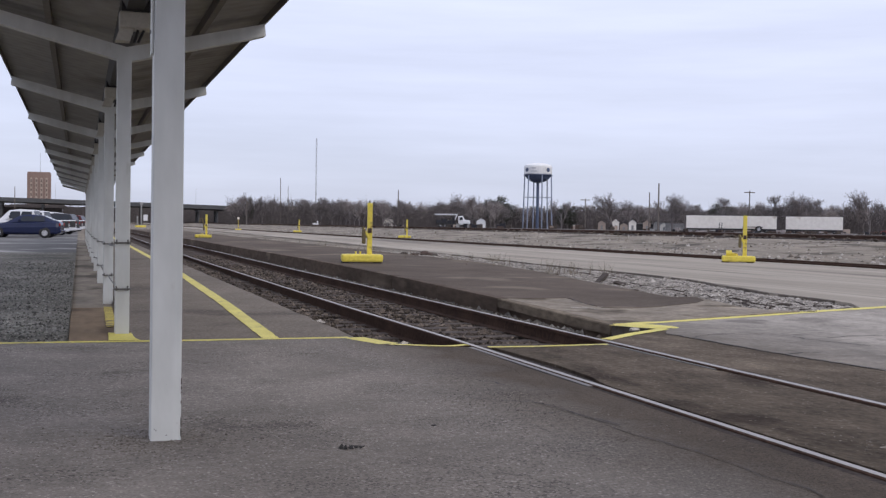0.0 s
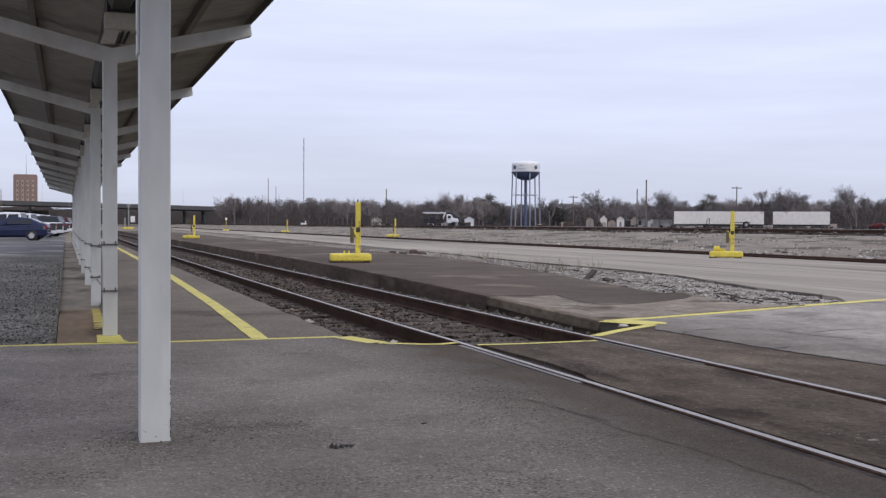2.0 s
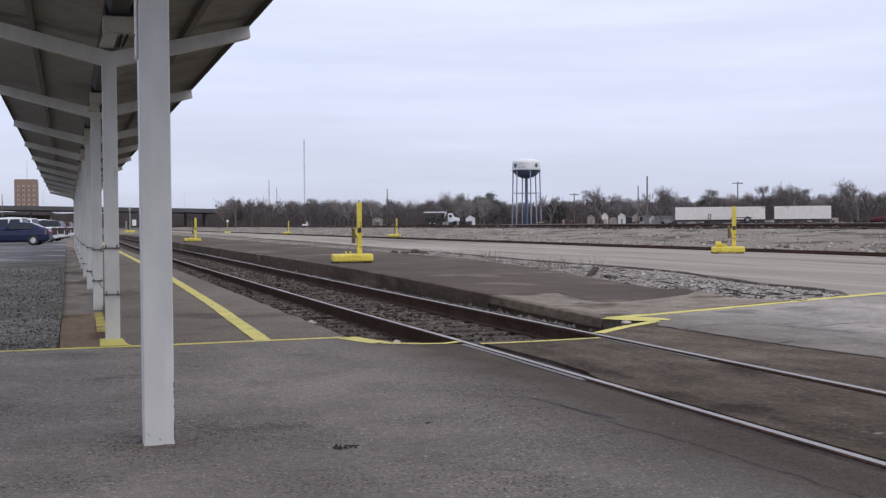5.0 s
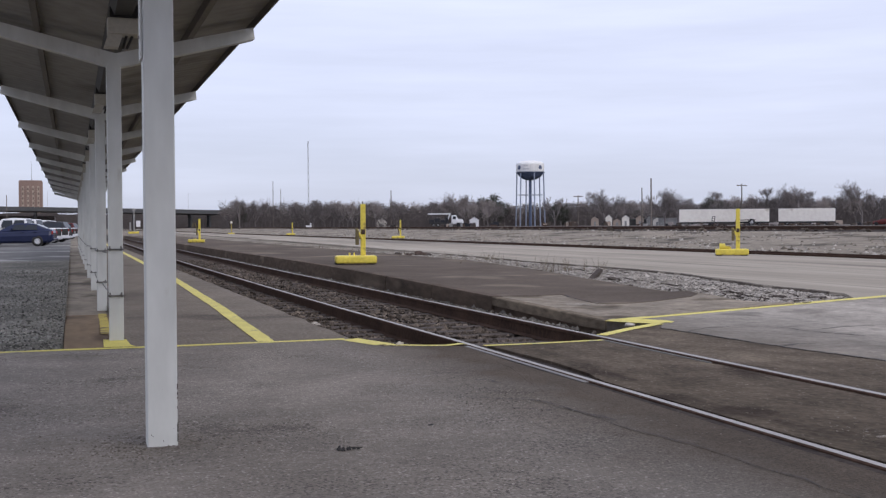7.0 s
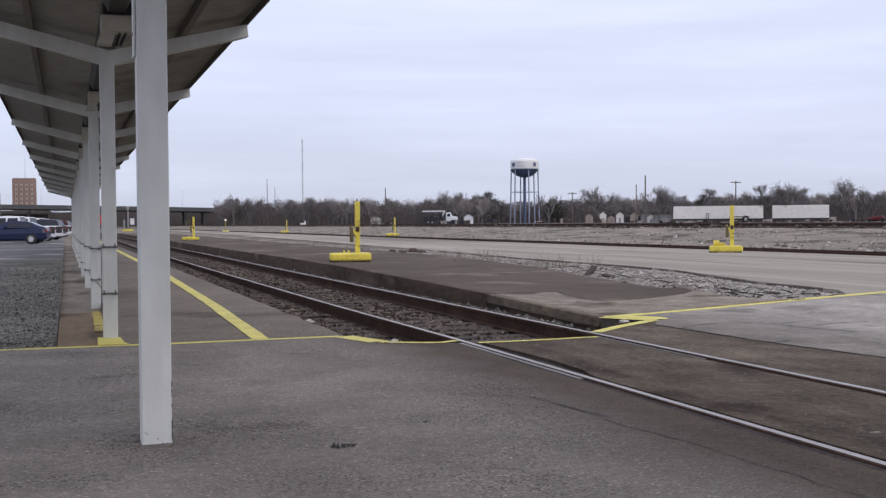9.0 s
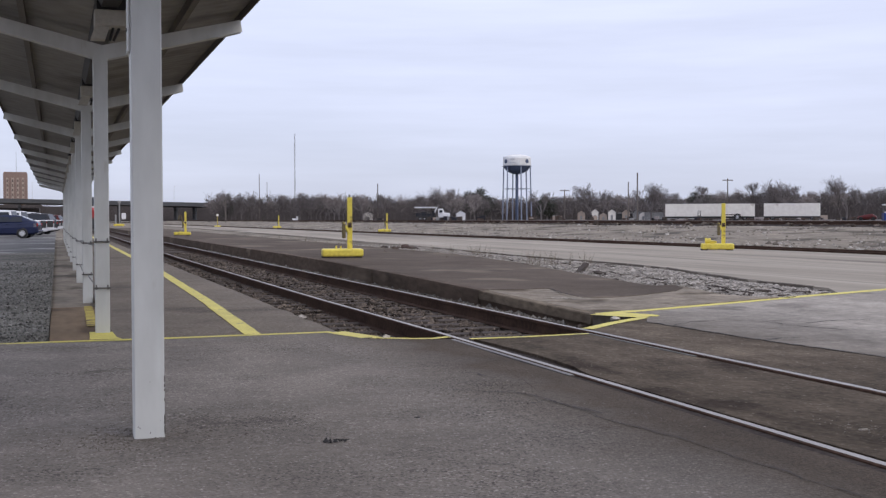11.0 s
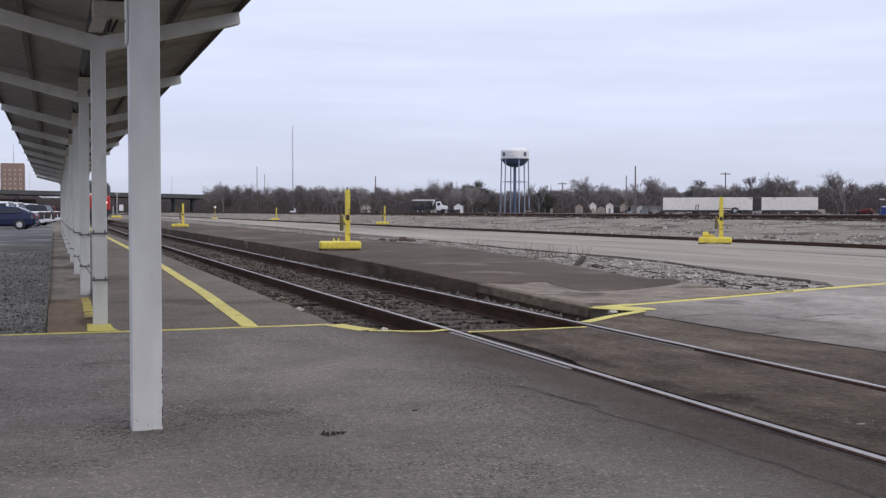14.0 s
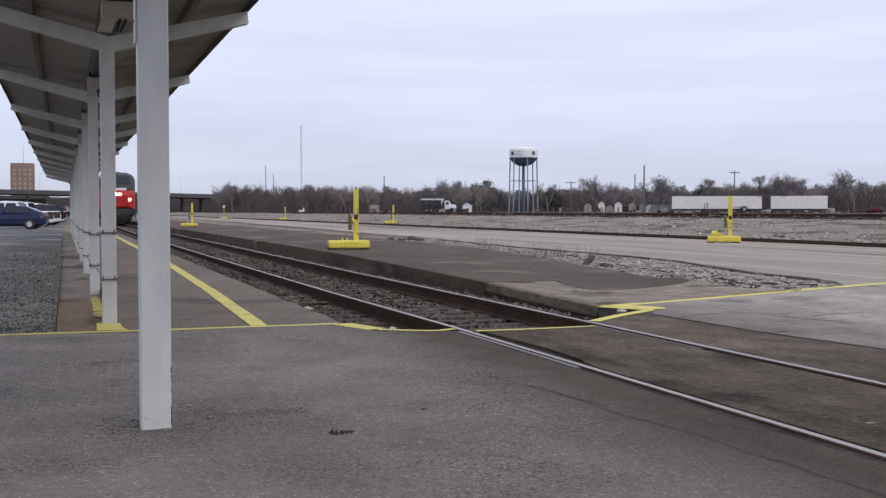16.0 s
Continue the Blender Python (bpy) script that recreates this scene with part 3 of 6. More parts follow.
def build_lines():
    line_paint("marking_1", [(-9, 10.93), (-0.1, 10.90), (0.8, 10.86), (2.62, 10.88)], 0.13, "yellow painted line across the walkway", seed=2)
    line_paint("marking_2", [(1.83, 10.95), (1.98, 16), (2.15, 25.5), (2.22, 54), (2.25, 128)], 0.17, "yellow painted platform safety line", seed=3)
    line_paint("marking_3", [(2.66, 10.86), (2.75, 10.55), (2.86, 10.24)], 0.22, "thick yellow paint at the walkway corner", seed=4)
    line_paint("marking_4", [(2.86, 10.20), (3.20, 9.98), (3.40, 9.93), (3.585, 10.02)], 0.10, "yellow paint along the walkway edge", z=0.005, seed=5)
    line_paint("marking_5", [(3.75, 9.86), (4.3, 9.85), (5.06, 9.9)], 0.09, "yellow paint between the rails", z=-0.006, seed=6)
    line_paint("marking_6", [(5.2, 10.25), (5.75, 10.72), (6.42, 11.2)], 0.14, "yellow paint beside the crossing rail", z=0.003, seed=7)
    line_paint("marking_7", [(6.52, 11.26), (6.33, 11.5), (6.13, 11.83)], 0.32, "thick yellow paint at the island corner", seed=8)
    line_paint("marking_8", [(6.15, 11.8), (8.2, 12.55), (10.2, 13.35), (12.1, 14.05), (17, 15.9), (24, 18.4)], 0.21, "yellow painted line across the apron", seed=9)
    bm = bmesh.new()
    bm.faces.new([bm.verts.new((x, y, 0.006)) for x, y in ((6.13, 11.80), (6.33, 11.60), (6.42, 11.40), (6.60, 11.22), (6.70, 11.32), (6.70, 11.50), (6.55, 11.74), (6.36, 11.90))])
    setting("marking_15", bm, YELLOW, "solid yellow paint at the island corner", "marking")
    # yellow at the foot of the columns and along the strip
    line_paint("marking_9", [(0.34, 12.4), (0.37, 14.5), (0.40, 16.7)], 0.11, "faded yellow paint beside the columns", z=0.006, seed=10, paint=FADED)
    line_paint("marking_11", [(0.40, 16.95), (0.41, 19), (0.415, 22)], 0.12, "faded yellow paint beside the columns", z=0.006, seed=12, paint=FADED)
    for k, pts in enumerate(([(6.55, 14.0), (6.78, 13.66)], [(6.72, 14.02), (6.88, 13.74), (7.0, 13.72)], [(6.98, 14.1), (7.05, 13.98)])):
        line_paint("marking_%d" % (12 + k), pts, 0.05, "splash of white paint on the ramp", wob=0.022, z=0.042, seed=20 + k, paint=SPLASH)
    bm = bmesh.new()
    bm.faces.new([bm.verts.new((x, y, 0.007)) for x, y in ((0.275, 10.96), (0.57, 10.94), (0.53, 11.12), (0.515, 11.66), (0.40, 11.70), (0.29, 11.73), (0.283, 11.3))])
    setting("marking_10", bm, YELLOW, "yellow paint patch at a column foot", "marking")


def crack(name, pts, width, seed, z=0.002):
    """A dark uneven seam."""
    rng = random.Random(seed)
    bm = bmesh.new()
    prev = None
    for (x0, y0), (x1, y1) in zip(pts, pts[1:]):
        k = max(2, int(math.hypot(x1 - x0, y1 - y0) / 0.12))
        for i in range(k + 1):
            x, y = x0 + (x1 - x0) * i / k + rng.uniform(-0.025, 0.025), y0 + (y1 - y0) * i / k + rng.uniform(-0.02, 0.02)
            d = Vector((x1 - x0, y1 - y0)).normalized()
            w = width * rng.uniform(0.2, 0.8)
            l, r = bm.verts.new((x - d.y * w, y + d.x * w, z)), bm.verts.new((x + d.y * w, y - d.x * w, z))
            if prev:
                bm.faces.new((prev[0], prev[1], r, l))
            prev = (l, r)
    setting(name, bm, ISLANDCRACK, "dark crack in the paving", "crack")


LINER = mat("worn grey steel", (0.20, 0.185, 0.172, 1), (0.12, 0.11, 0.10, 1), rough=0.6, metal=0.3, big=1.5, fine=20, bump=0.03, stretch=(4, 0.3, 1))
RUBBLEBED = mat("gravelly dirt", (0.34, 0.305, 0.26, 1), (0.17, 0.150, 0.127, 1), big=1.5, fine=22, bump=0.8, contrast=0.7, spec=0.06)
SPLASH = mat("white paint splash", (0.50, 0.47, 0.42, 1), (0.28, 0.25, 0.21, 1), rough=0.8, fine=40, stain=((0.16, 0.13, 0.10, 1), 9, 0.2), spec=0.06)
FAINT = mat("faint lettering", (0.62, 0.62, 0.62, 1), (0.52, 0.52, 0.53, 1), rough=0.5, big=0.1, fine=1)
OLIVE = mat("dirty olive paint", (0.17, 0.135, 0.06, 1), (0.09, 0.07, 0.04, 1), rough=0.7, fine=25, own=True)
YARD = mat("dark yard dirt", (0.13, 0.108, 0.092, 1), (0.065, 0.055, 0.048, 1), big=0.12, fine=1.5, bump=0.3)
BLUE = mat("blue container paint", (0.03, 0.06, 0.25, 1), (0.025, 0.045, 0.18, 1), rough=0.5, fine=3)
TINTED = mat("brown tinted glass", (0.16, 0.115, 0.095, 1), (0.12, 0.088, 0.075, 1), rough=0.3, bump=0)
ISLANDCRACK = mat("crack filler", (0.045, 0.041, 0.04, 1), (0.03, 0.028, 0.027, 1))


# ---- track ----
def rail_mesh(length, y0, dip=None):
    head, foot = 0.036, 0.075
    outline = [(-foot, -0.172), (foot, -0.172), (foot, -0.162), (0.012, -0.145), (0.010, -0.045), (head, -0.034), (head, -0.008), (head - 0.010, -0.001), (0.020, 0.0), (-0.016, 0.0), (-head + 0.010, -0.001), (-head, -0.008), (-head, -0.034), (-0.010, -0.045), (-0.012, -0.145), (-foot, -0.162)]
    bm = bmesh.new()
    stations = [y0] + [y for y in (10.5, 13, 15.6, 20, 25, 30, 36, 48, 60, 75, 90) if dip] + [y0 + length]
    rings = [[bm.verts.new((x, y, z + (dip(y) if dip else 0))) for x, z in outline] for y in stations]
    n = len(outline)
    top = [i for i in range(n) if outline[i][1] > -0.0015 and outline[(i + 1) % n][1] > -0.0015]
    for a, b in zip(rings, rings[1:]):
        for i in range(n):
            bm.faces.new((a[i], a[(i + 1) % n], b[(i + 1) % n], b[i])).material_index = int(i in top)
    bm.faces.new(rings[0][::-1]), bm.faces.new(rings[-1])
    return mesh_of("rail", bm, [RUST, STEEL])


def build_track(label, x, z, y0, length, ties, tie_y0, step, rusty=False, seed=3, dip=None):
    rng = random.Random(seed)
    track = thing("railway_track", label, "railway track", pose(x, 0, z), kind="structure")
    me = rail_mesh(length, y0)
    if rusty:
        me.materials[1] = RUST
    share_part("rail", rail_mesh(length, y0, dip) if dip else me, track, pose(0, 0, 0))
    share_part("rail", me, track, pose(GAUGE, 0, 0))
    bm = bmesh.new()
    box(bm, -0.55, GAUGE + 0.55, -0.11, 0.11, -0.33, -0.168, 0.012)
    tie = mesh_of("sleeper", bm, TIE)
    for i in range(ties):
        share_part("sleeper", tie, track, pose(rng.uniform(-0.04, 0.04), tie_y0 + i * step + rng.uniform(-0.03, 0.03), rng.uniform(-0.02, 0.006), 0, 0, rng.uniform(-1.5, 1.5)))
    return track


def build_tracks():
    main = build_track("main track with polished rails on dark timber sleepers", RAIL_A, 0, -14, 560, 230, 10.25, 0.54, dip=near_rail_dip)
    # joint bar beside the crossing
    bm = bmesh.new()
    box(bm, -0.075, -0.037, 6.95, 7.65, -0.1, -0.02, 0.008)
    for y in (7.05, 7.2, 7.4, 7.55):
        rod(bm, (-0.075, y, -0.055), (-0.095, y, -0.055), 0.014)
    part("joint_bar", bm, RUST, main)
    # steel strips that line the grooves at the edge of the crossing
    bm = bmesh.new()
    box(bm, -0.088, -0.040, 7.30, 9.90, -0.1, -0.006, 0.003)
    part("groove_liner", bm, LINER, main, "worn grey steel strip")
    bm = bmesh.new()
    box(bm, GAUGE - 0.112, GAUGE - 0.086, 7.95, 9.95, -0.1, -0.005, 0.003)
    part("groove_liner", bm, LINER, main, "worn grey steel strip")
    bm = bmesh.new()
    box(bm, GAUGE + 0.040, GAUGE + 0.062, 6.0, 10.4, -0.1, -0.004, 0.003)
    part("groove_liner", bm, LINER, main, "worn grey steel strip")
    bm = bmesh.new()
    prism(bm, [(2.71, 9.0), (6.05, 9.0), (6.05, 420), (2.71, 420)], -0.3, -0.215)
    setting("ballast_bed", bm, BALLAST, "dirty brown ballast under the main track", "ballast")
    build_track("second track with rusty rails sunk in earth", 25.9, 0.0, -60, 800, 150, 20, 0.6, rusty=True, seed=5)
    build_track("rusty yard track on the low bank", 40.3, 0.95, -80, 900, 0, 20, 0.9, rusty=True, seed=6)
    build_track("further rusty yard track on the low bank", 45.2, 0.98, -80, 900, 0, 20, 0.9, rusty=True, seed=7)

    def shoulder(rng):
        y = 9.95 + 34 * rng.random() ** 1.6
        x = rng.uniform(2.72, 6.04)
        if abs((y - 10.25) / 0.54 % 1 - 0.5) > 0.32 and 3.2 < x < 5.6 and rng.random() < 0.8:
            y += 0.27
        if y < 13.5 and abs((y - 10.25 + 0.27) % 0.54 - 0.27) < 0.10 and rng.random() < 0.75:
            return (x, y, -0.215)
        near = min(abs(x - RAIL_A), abs(x - RAIL_B))
        return (x, y, -0.196 + 0.016 * min(1, max(0, (y - 11) / 5)) - 0.035 * max(0, 1 - near / 0.24) + rng.uniform(-0.015, 0.022))
    stones("ballast_stones", 13000, shoulder, 0.031, STONE, "brown broken ballast stones round the sleepers", "ballast", 11)

    def kerbside(rng):
        y = 12.5 + 40 * rng.random() ** 1.4
        return (rng.uniform(5.32, 6.05) if rng.random() < 0.35 else rng.uniform(5.66, 6.05), y, -0.185 + 0.03 * rng.random())
    stones("kerb_stones", 2600, kerbside, 0.030, GREYSTONE, "grey ballast stones heaped along the kerb", "ballast", 21)

    def heap(x, y):
        lo, hi = rubble_span(y)
        u = (x - lo) / max(hi - lo, 0.1)
        return -0.085 + (0.055 + 0.06 * noise.noise((x * 1.1, y * 0.9, 2)) + 0.035 * noise.noise((x * 4, y * 3, 6))) * min(1, 6 * u, 2.2 * (1 - u) + 0.1) + 0.02 * (1 - u)

    def rubble(rng):
        y = 13.25 + 34 * rng.random() ** 1.5
        lo, hi = rubble_span(y)
        x = lo + (hi - lo) * rng.random()
        return (x, y, heap(x, y) + 0.012 * rng.random())
    bm = bmesh.new()
    prev = None
    for k in range(140):
        y = 13.22 + 0.25 * k
        lo, hi = rubble_span(y)
        row = [bm.verts.new((lo - 0.02 + (hi - lo + 0.06) * i / 12, y, heap(lo + (hi - lo) * i / 12, y) - 0.012)) for i in range(13)]
        if prev:
            for i in range(12):
                bm.faces.new((prev[i], prev[i + 1], row[i + 1], row[i]))
        prev = row
    setting("rubble_bed", bm, RUBBLEBED, "grey gravelly dirt under the rubble", "ground", smooth=True)
    stones("limestone_rubble", 26000, rubble, 0.022, PALESTONE, "pale limestone rubble between platform and road", "rubble", 12, flat=0.55)
    stones("broken_rubble", 700, rubble, 0.046, PALESTONE, "larger broken limestone pieces in the rubble", "rubble", 22, flat=0.5)
    # dry sticks and dark debris washed together on the rubble
    rng = np.random.default_rng(41)
    bm = bmesh.new()
    for k in range(110):
        y = 13.3 + 14 * rng.random() ** 1.6
        lo, hi = rubble_span(y)
        x = lo + (hi - lo) * (rng.random() ** 2.2 if k % 3 else rng.random())
        a, d = rng.normal(0.6, 0.7), rng.uniform(0.08, 0.45)
        z = heap(x, y) + 0.03
        rod(bm, (x, y, z), (x + d * math.sin(a), y + d * math.cos(a), z + rng.uniform(-0.01, 0.04)), rng.uniform(0.006, 0.018), 0.005, 5)
    tagged(new("dry_sticks", mesh_of("dry_sticks", bm, TIE)), "dark dry sticks lying on the rubble", "sticks", kind="stuff")

    def bank(rng):
        y = 8 + 170 * rng.random() ** 1.4
        x = rng.uniform(28.5, 40.0)
        return (x, y, -0.1 + 0.82 * max(0, (x - 28.6) / 11.4))
    stones("bank_stones", 5000, bank, 0.08, PALESTONE, "loose pale stones on the earth bank", "rubble", 13)

    stones("bank_clods", 1500, bank, 0.085, SOIL_SHADE, "dark clods and tufts on the earth bank", "earth", 23)
    # dark bank thickens the track band: ballast and track shadow in one colour
    bm = bmesh.new()
    extrude_y(bm, [(38.3, 0.3), (39.5, 0.76), (48.2, 0.79), (49.4, 0.4)], -80, 820)
    setting("ballast_bed_2", bm, BALLAST, "ballast bank of the yard tracks with shadow in its dark tone", "ballast")
    bm = bmesh.new()
    extrude_y(bm, [(49.3, 0.3), (49.3, 0.78), (60, 0.80), (90, 0.83), (150, 0.86), (150, 0.4)], -80, 700)
    setting("yard_ground", bm, YARD, "dark bare dirt of the storage yard", "ground")

    def yardbed(rng):
        y = 15 + 260 * rng.random()
        x = rng.uniform(38.4, 47.5)
        return (x, y, min(0.77, 0.34 + 0.38 * (x - 38.3)) + rng.uniform(-0.03, 0.03))
    stones("yard_ballast", 5000, yardbed, 0.13, STONE, "dark ballast under the yard tracks", "ballast", 14)

    def lotgravel(rng):
        y = 10.95 + 22 * rng.random() ** 1.7
        return (-0.12 - 7 * rng.random() ** 1.2, y, -0.024)
    stones("lot_gravel", 16000, lotgravel, 0.015, mat("lot stone", (0.29, 0.278, 0.245, 1), (0.12, 0.115, 0.10, 1), isle=0.75, spec=0.06), "grey loose gravel beside the kerb strip", "gravel", 15)


def build_kerb():
    kerb = thing("kerb_2", "stained concrete kerb of the island platform", "kerb", kind="structure")
    bm = bmesh.new()
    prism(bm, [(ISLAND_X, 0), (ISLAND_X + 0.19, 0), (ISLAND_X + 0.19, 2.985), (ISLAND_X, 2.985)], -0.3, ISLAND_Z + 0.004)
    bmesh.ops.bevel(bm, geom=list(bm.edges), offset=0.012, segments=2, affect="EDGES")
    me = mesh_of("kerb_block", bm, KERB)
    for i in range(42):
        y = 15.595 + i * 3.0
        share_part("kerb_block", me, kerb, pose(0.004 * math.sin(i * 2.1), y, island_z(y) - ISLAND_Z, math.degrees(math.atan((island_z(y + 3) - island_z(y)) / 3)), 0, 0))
    # block set back below the lip, in the darker kerb colour
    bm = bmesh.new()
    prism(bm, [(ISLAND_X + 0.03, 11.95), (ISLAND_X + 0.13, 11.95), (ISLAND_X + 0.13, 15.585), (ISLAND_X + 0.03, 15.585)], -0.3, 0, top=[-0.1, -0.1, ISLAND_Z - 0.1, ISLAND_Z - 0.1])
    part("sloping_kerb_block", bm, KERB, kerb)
    # worn lip of the ramp, overhanging the kerb face
    bm = bmesh.new()
    rows = []
    for k in range(25):
        y = 11.85 + 3.735 * k / 24
        z = ISLAND_Z * k / 24
        out = 0.007 * noise.noise((0, y * 2.3, 5))
        drop = 0.13 + 0.012 * noise.noise((0, y * 1.3, 9))
        rows.append([bm.verts.new(p) for p in ((ISLAND_X + 0.13, y, z), (ISLAND_X + 0.012 + out, y, z), (ISLAND_X + out, y, z - 0.015), (ISLAND_X + out, y, z - drop), (ISLAND_X + 0.13, y, z - drop))])
    for p, q in zip(rows, rows[1:]):
        for k in range(5):
            bm.faces.new((p[k], p[(k + 1) % 5], q[(k + 1) % 5], q[k]))
    bm.faces.new(rows[0]), bm.faces.new(rows[-1][::-1])
    bmesh.ops.recalc_face_normals(bm, faces=list(bm.faces))
    part("kerb_lip", bm, LIP, kerb, "brown worn concrete lip")


# ---- canopy ----
def build_canopy():
    canopy = thing("platform_canopy", "white steel butterfly canopy with a galvanised roof", "canopy", pose(COLUMN_X, 0, 0))
    half, rise, top = 1.392, 0.418, 2.797
    shapes = []
    for w in (0.078, 0.071):
        bm = bmesh.new()
        box(bm, -w, w, -w, w, -0.02 if w > 0.075 else -0.4, top + 0.01, 0.008)
        shapes.append(mesh_of("column", bm, WHITE))
    bm = bmesh.new()
    # tapered arms that rise to both sides, with a cut lower corner at the tip
    for s in (-1, 1):
        a = [(0, top - 0.035), (s * 0.073, top - 0.018), (s * (half - 0.11), top + rise - 0.128), (s * (half + 0.015), top + rise - 0.09), (s * half, top + rise + 0.03), (0, top + 0.115)]
        extrude_y(bm, a, -0.0715, 0.0715)
    arm = mesh_of("arm", bm, WHITE)
    bm = bmesh.new()
    box(bm, -0.082, 0.082, -0.082, 0.082, -0.008, 0.008, 0.002)
    for x in (-0.06, 0.05):
        rod(bm, (x, -0.085, 0), (x, -0.115, 0), 0.014)
        rod(bm, (x, -0.1, 0), (x, -0.1, 0.035), 0.008)
    band = mesh_of("cable_band", bm, CABLE)
    ys = [FIRST_Y + i * BAY for i in range(BAYS)]
    for i, y in enumerate(ys):
        share_part("column", shapes[i > 0], canopy, pose(0 if i == 0 else -0.02, y, 0))
        share_part("arm", arm, canopy, pose(0, y, 0))
        if i:
            for z in (0.46, 0.93):
                share_part("cable_band", band, canopy, pose(-0.02, y, z + strip_drop(y)))
    # cables strung between the columns, with a sag
    rng = random.Random(4)
    for i in range(1, BAYS - 1):
        for z in (0.46, 0.93):
            bm = bmesh.new()
            sag, prev = rng.uniform(0.02, 0.10), None
            for k in range(9):
                u = k / 8
                p = Vector((-0.02, ys[i] + 0.085 + u * (BAY - 0.17), z - 4 * sag * u * (1 - u) + strip_drop(ys[i]) * (1 - u) + strip_drop(ys[i + 1]) * u))
                if prev:
                    rod(bm, prev, p, 0.008, seg=5, caps=False)
                prev = p
            part("cable", bm, CABLE, canopy)
    y0, y1 = 3.1, ys[-1] + 0.5
    # corrugated decking, two slopes, one sheet a bay
    for s in (-1, 1):
        for i in range(BAYS):
            a, b = (y0 if i == 0 else ys[i - 1] + BAY / 2), (y1 if i == BAYS - 1 else ys[i] + BAY / 2)
            bm = bmesh.new()
            n = 4 * round((b - a) / 0.24)
            rows = []
            for k in range(n + 1):
                y = a + (b - a) * k / n
                d = 0.004 if k % 4 in (1, 2) else 0.0
                x0, z0, x1, z1 = 0.02 * s, top + 0.245, s * (half + 0.02), top + rise + 0.125
                rows.append([bm.verts.new(v) for v in ((x0, y, z0 + d), (x1, y, z1 + d), (x1, y, z1 + d + 0.008), (x0, y, z0 + d + 0.008))])
            for r, q in zip(rows, rows[1:]):
                for k in range(4):
                    bm.faces.new((r[k], r[(k + 1) % 4], q[(k + 1) % 4], q[k]))
            bm.faces.new(rows[0]), bm.faces.new(rows[-1][::-1])
            part("roof_sheet", bm, ROOF, canopy)
        for x in (0.74,):
            bm = bmesh.new()
            z = top + 0.120 + (rise - 0.09) * x / half
            box(bm, s * x - 0.028, s * x + 0.028, y0 + 0.05, y1 - 0.05, z, z + 0.115)
            part("purlin", bm, PURLIN, canopy)
        # dark folded edge along the eave
        bm = bmesh.new()
        box(bm, s * (half + 0.022) - 0.006, s * (half + 0.022) + 0.006, y0, y1, top + rise + 0.045, top + rise + 0.165)
        part("eave_trim", bm, PURLIN, canopy)
    bm = bmesh.new()
    extrude_y(bm, [(-0.12, top + 0.275), (-0.07, top + 0.17), (0.07, top + 0.17), (0.12, top + 0.275), (0.1, top + 0.275), (0.06, top + 0.18), (-0.06, top + 0.18), (-0.1, top + 0.275)], y0, y1)
    part("valley_gutter", bm, BLACK, canopy, "dark valley gutter")
    # paint chips and a sign plate on the first column
    bm = bmesh.new()
    rng = random.Random(8)
    for k in range(26):
        z = 0.02 + 0.3 * rng.random() ** 1.5
        x = 0.0775 if rng.random() < 0.8 else rng.uniform(-0.07, 0.07)
        h = rng.uniform(0.003, 0.012)
        if x > 0.07:
            box(bm, 0.0745, 0.0788, FIRST_Y - 0.0792, FIRST_Y - 0.07, z, z + h * 1.8)
        else:
            box(bm, x, x + h * 0.4, FIRST_Y - 0.0792, FIRST_Y - 0.077, z, z + h * 0.7)
    tagged(part("paint_chip", bm, CHIP, canopy), kind="stuff")
    sign = thing("column_sign", "thin white metal sign plate fixed to a column", "sign", pose(COLUMN_X - 0.085, FIRST_Y, 2.45))
    bm = bmesh.new()
    box(bm, -0.006, 0.004, -0.062, 0.062, -0.42, 0.38, 0.002)
    part("plate", bm, WHITE, sign)
    for z in (-0.3, 0.25):
        bm = bmesh.new()
        rod(bm, (-0.012, 0, z), (0.006, 0, z), 0.01)
        part("bolt", bm, CABLE, sign)


def build_canopy_lights():
    first = None
    for i in range(BAYS):
        y = FIRST_Y + i * BAY - 1.75
        if first:
            copy_thing(first, pose(COLUMN_X, y, 2.72))
            continue
        first = thing("canopy_light", "yellowed light fixture with black ballast box under the canopy", "light", pose(COLUMN_X, y, 2.72), group="lights under the canopy")
        bm = bmesh.new()
        box(bm, -0.13, 0.15, -0.1, 0.1, 0.09, 0.23, 0.012)
        part("housing", bm, CREAM, first)
        bm = bmesh.new()
        extrude_y(bm, [(-0.16, -0.02), (-0.04, -0.02), (0.0, 0.1), (-0.12, 0.1)], -0.07, 0.07)
        part("lamp_cover", bm, CREAM, first)
        bm = bmesh.new()
        box(bm, -0.11, 0.16, -0.09, 0.09, 0.232, 0.35, 0.006)
        part("ballast_box", bm, BLACK, first)
        bm = bmesh.new()
        rod(bm, (0.03, 0, 0.09), (0.0, 0.02, -0.02), 0.012)
        rod(bm, (0.08, 0, 0.09), (0.03, 0.02, -0.02), 0.012)
        part("conduit", bm, BLACK, first)


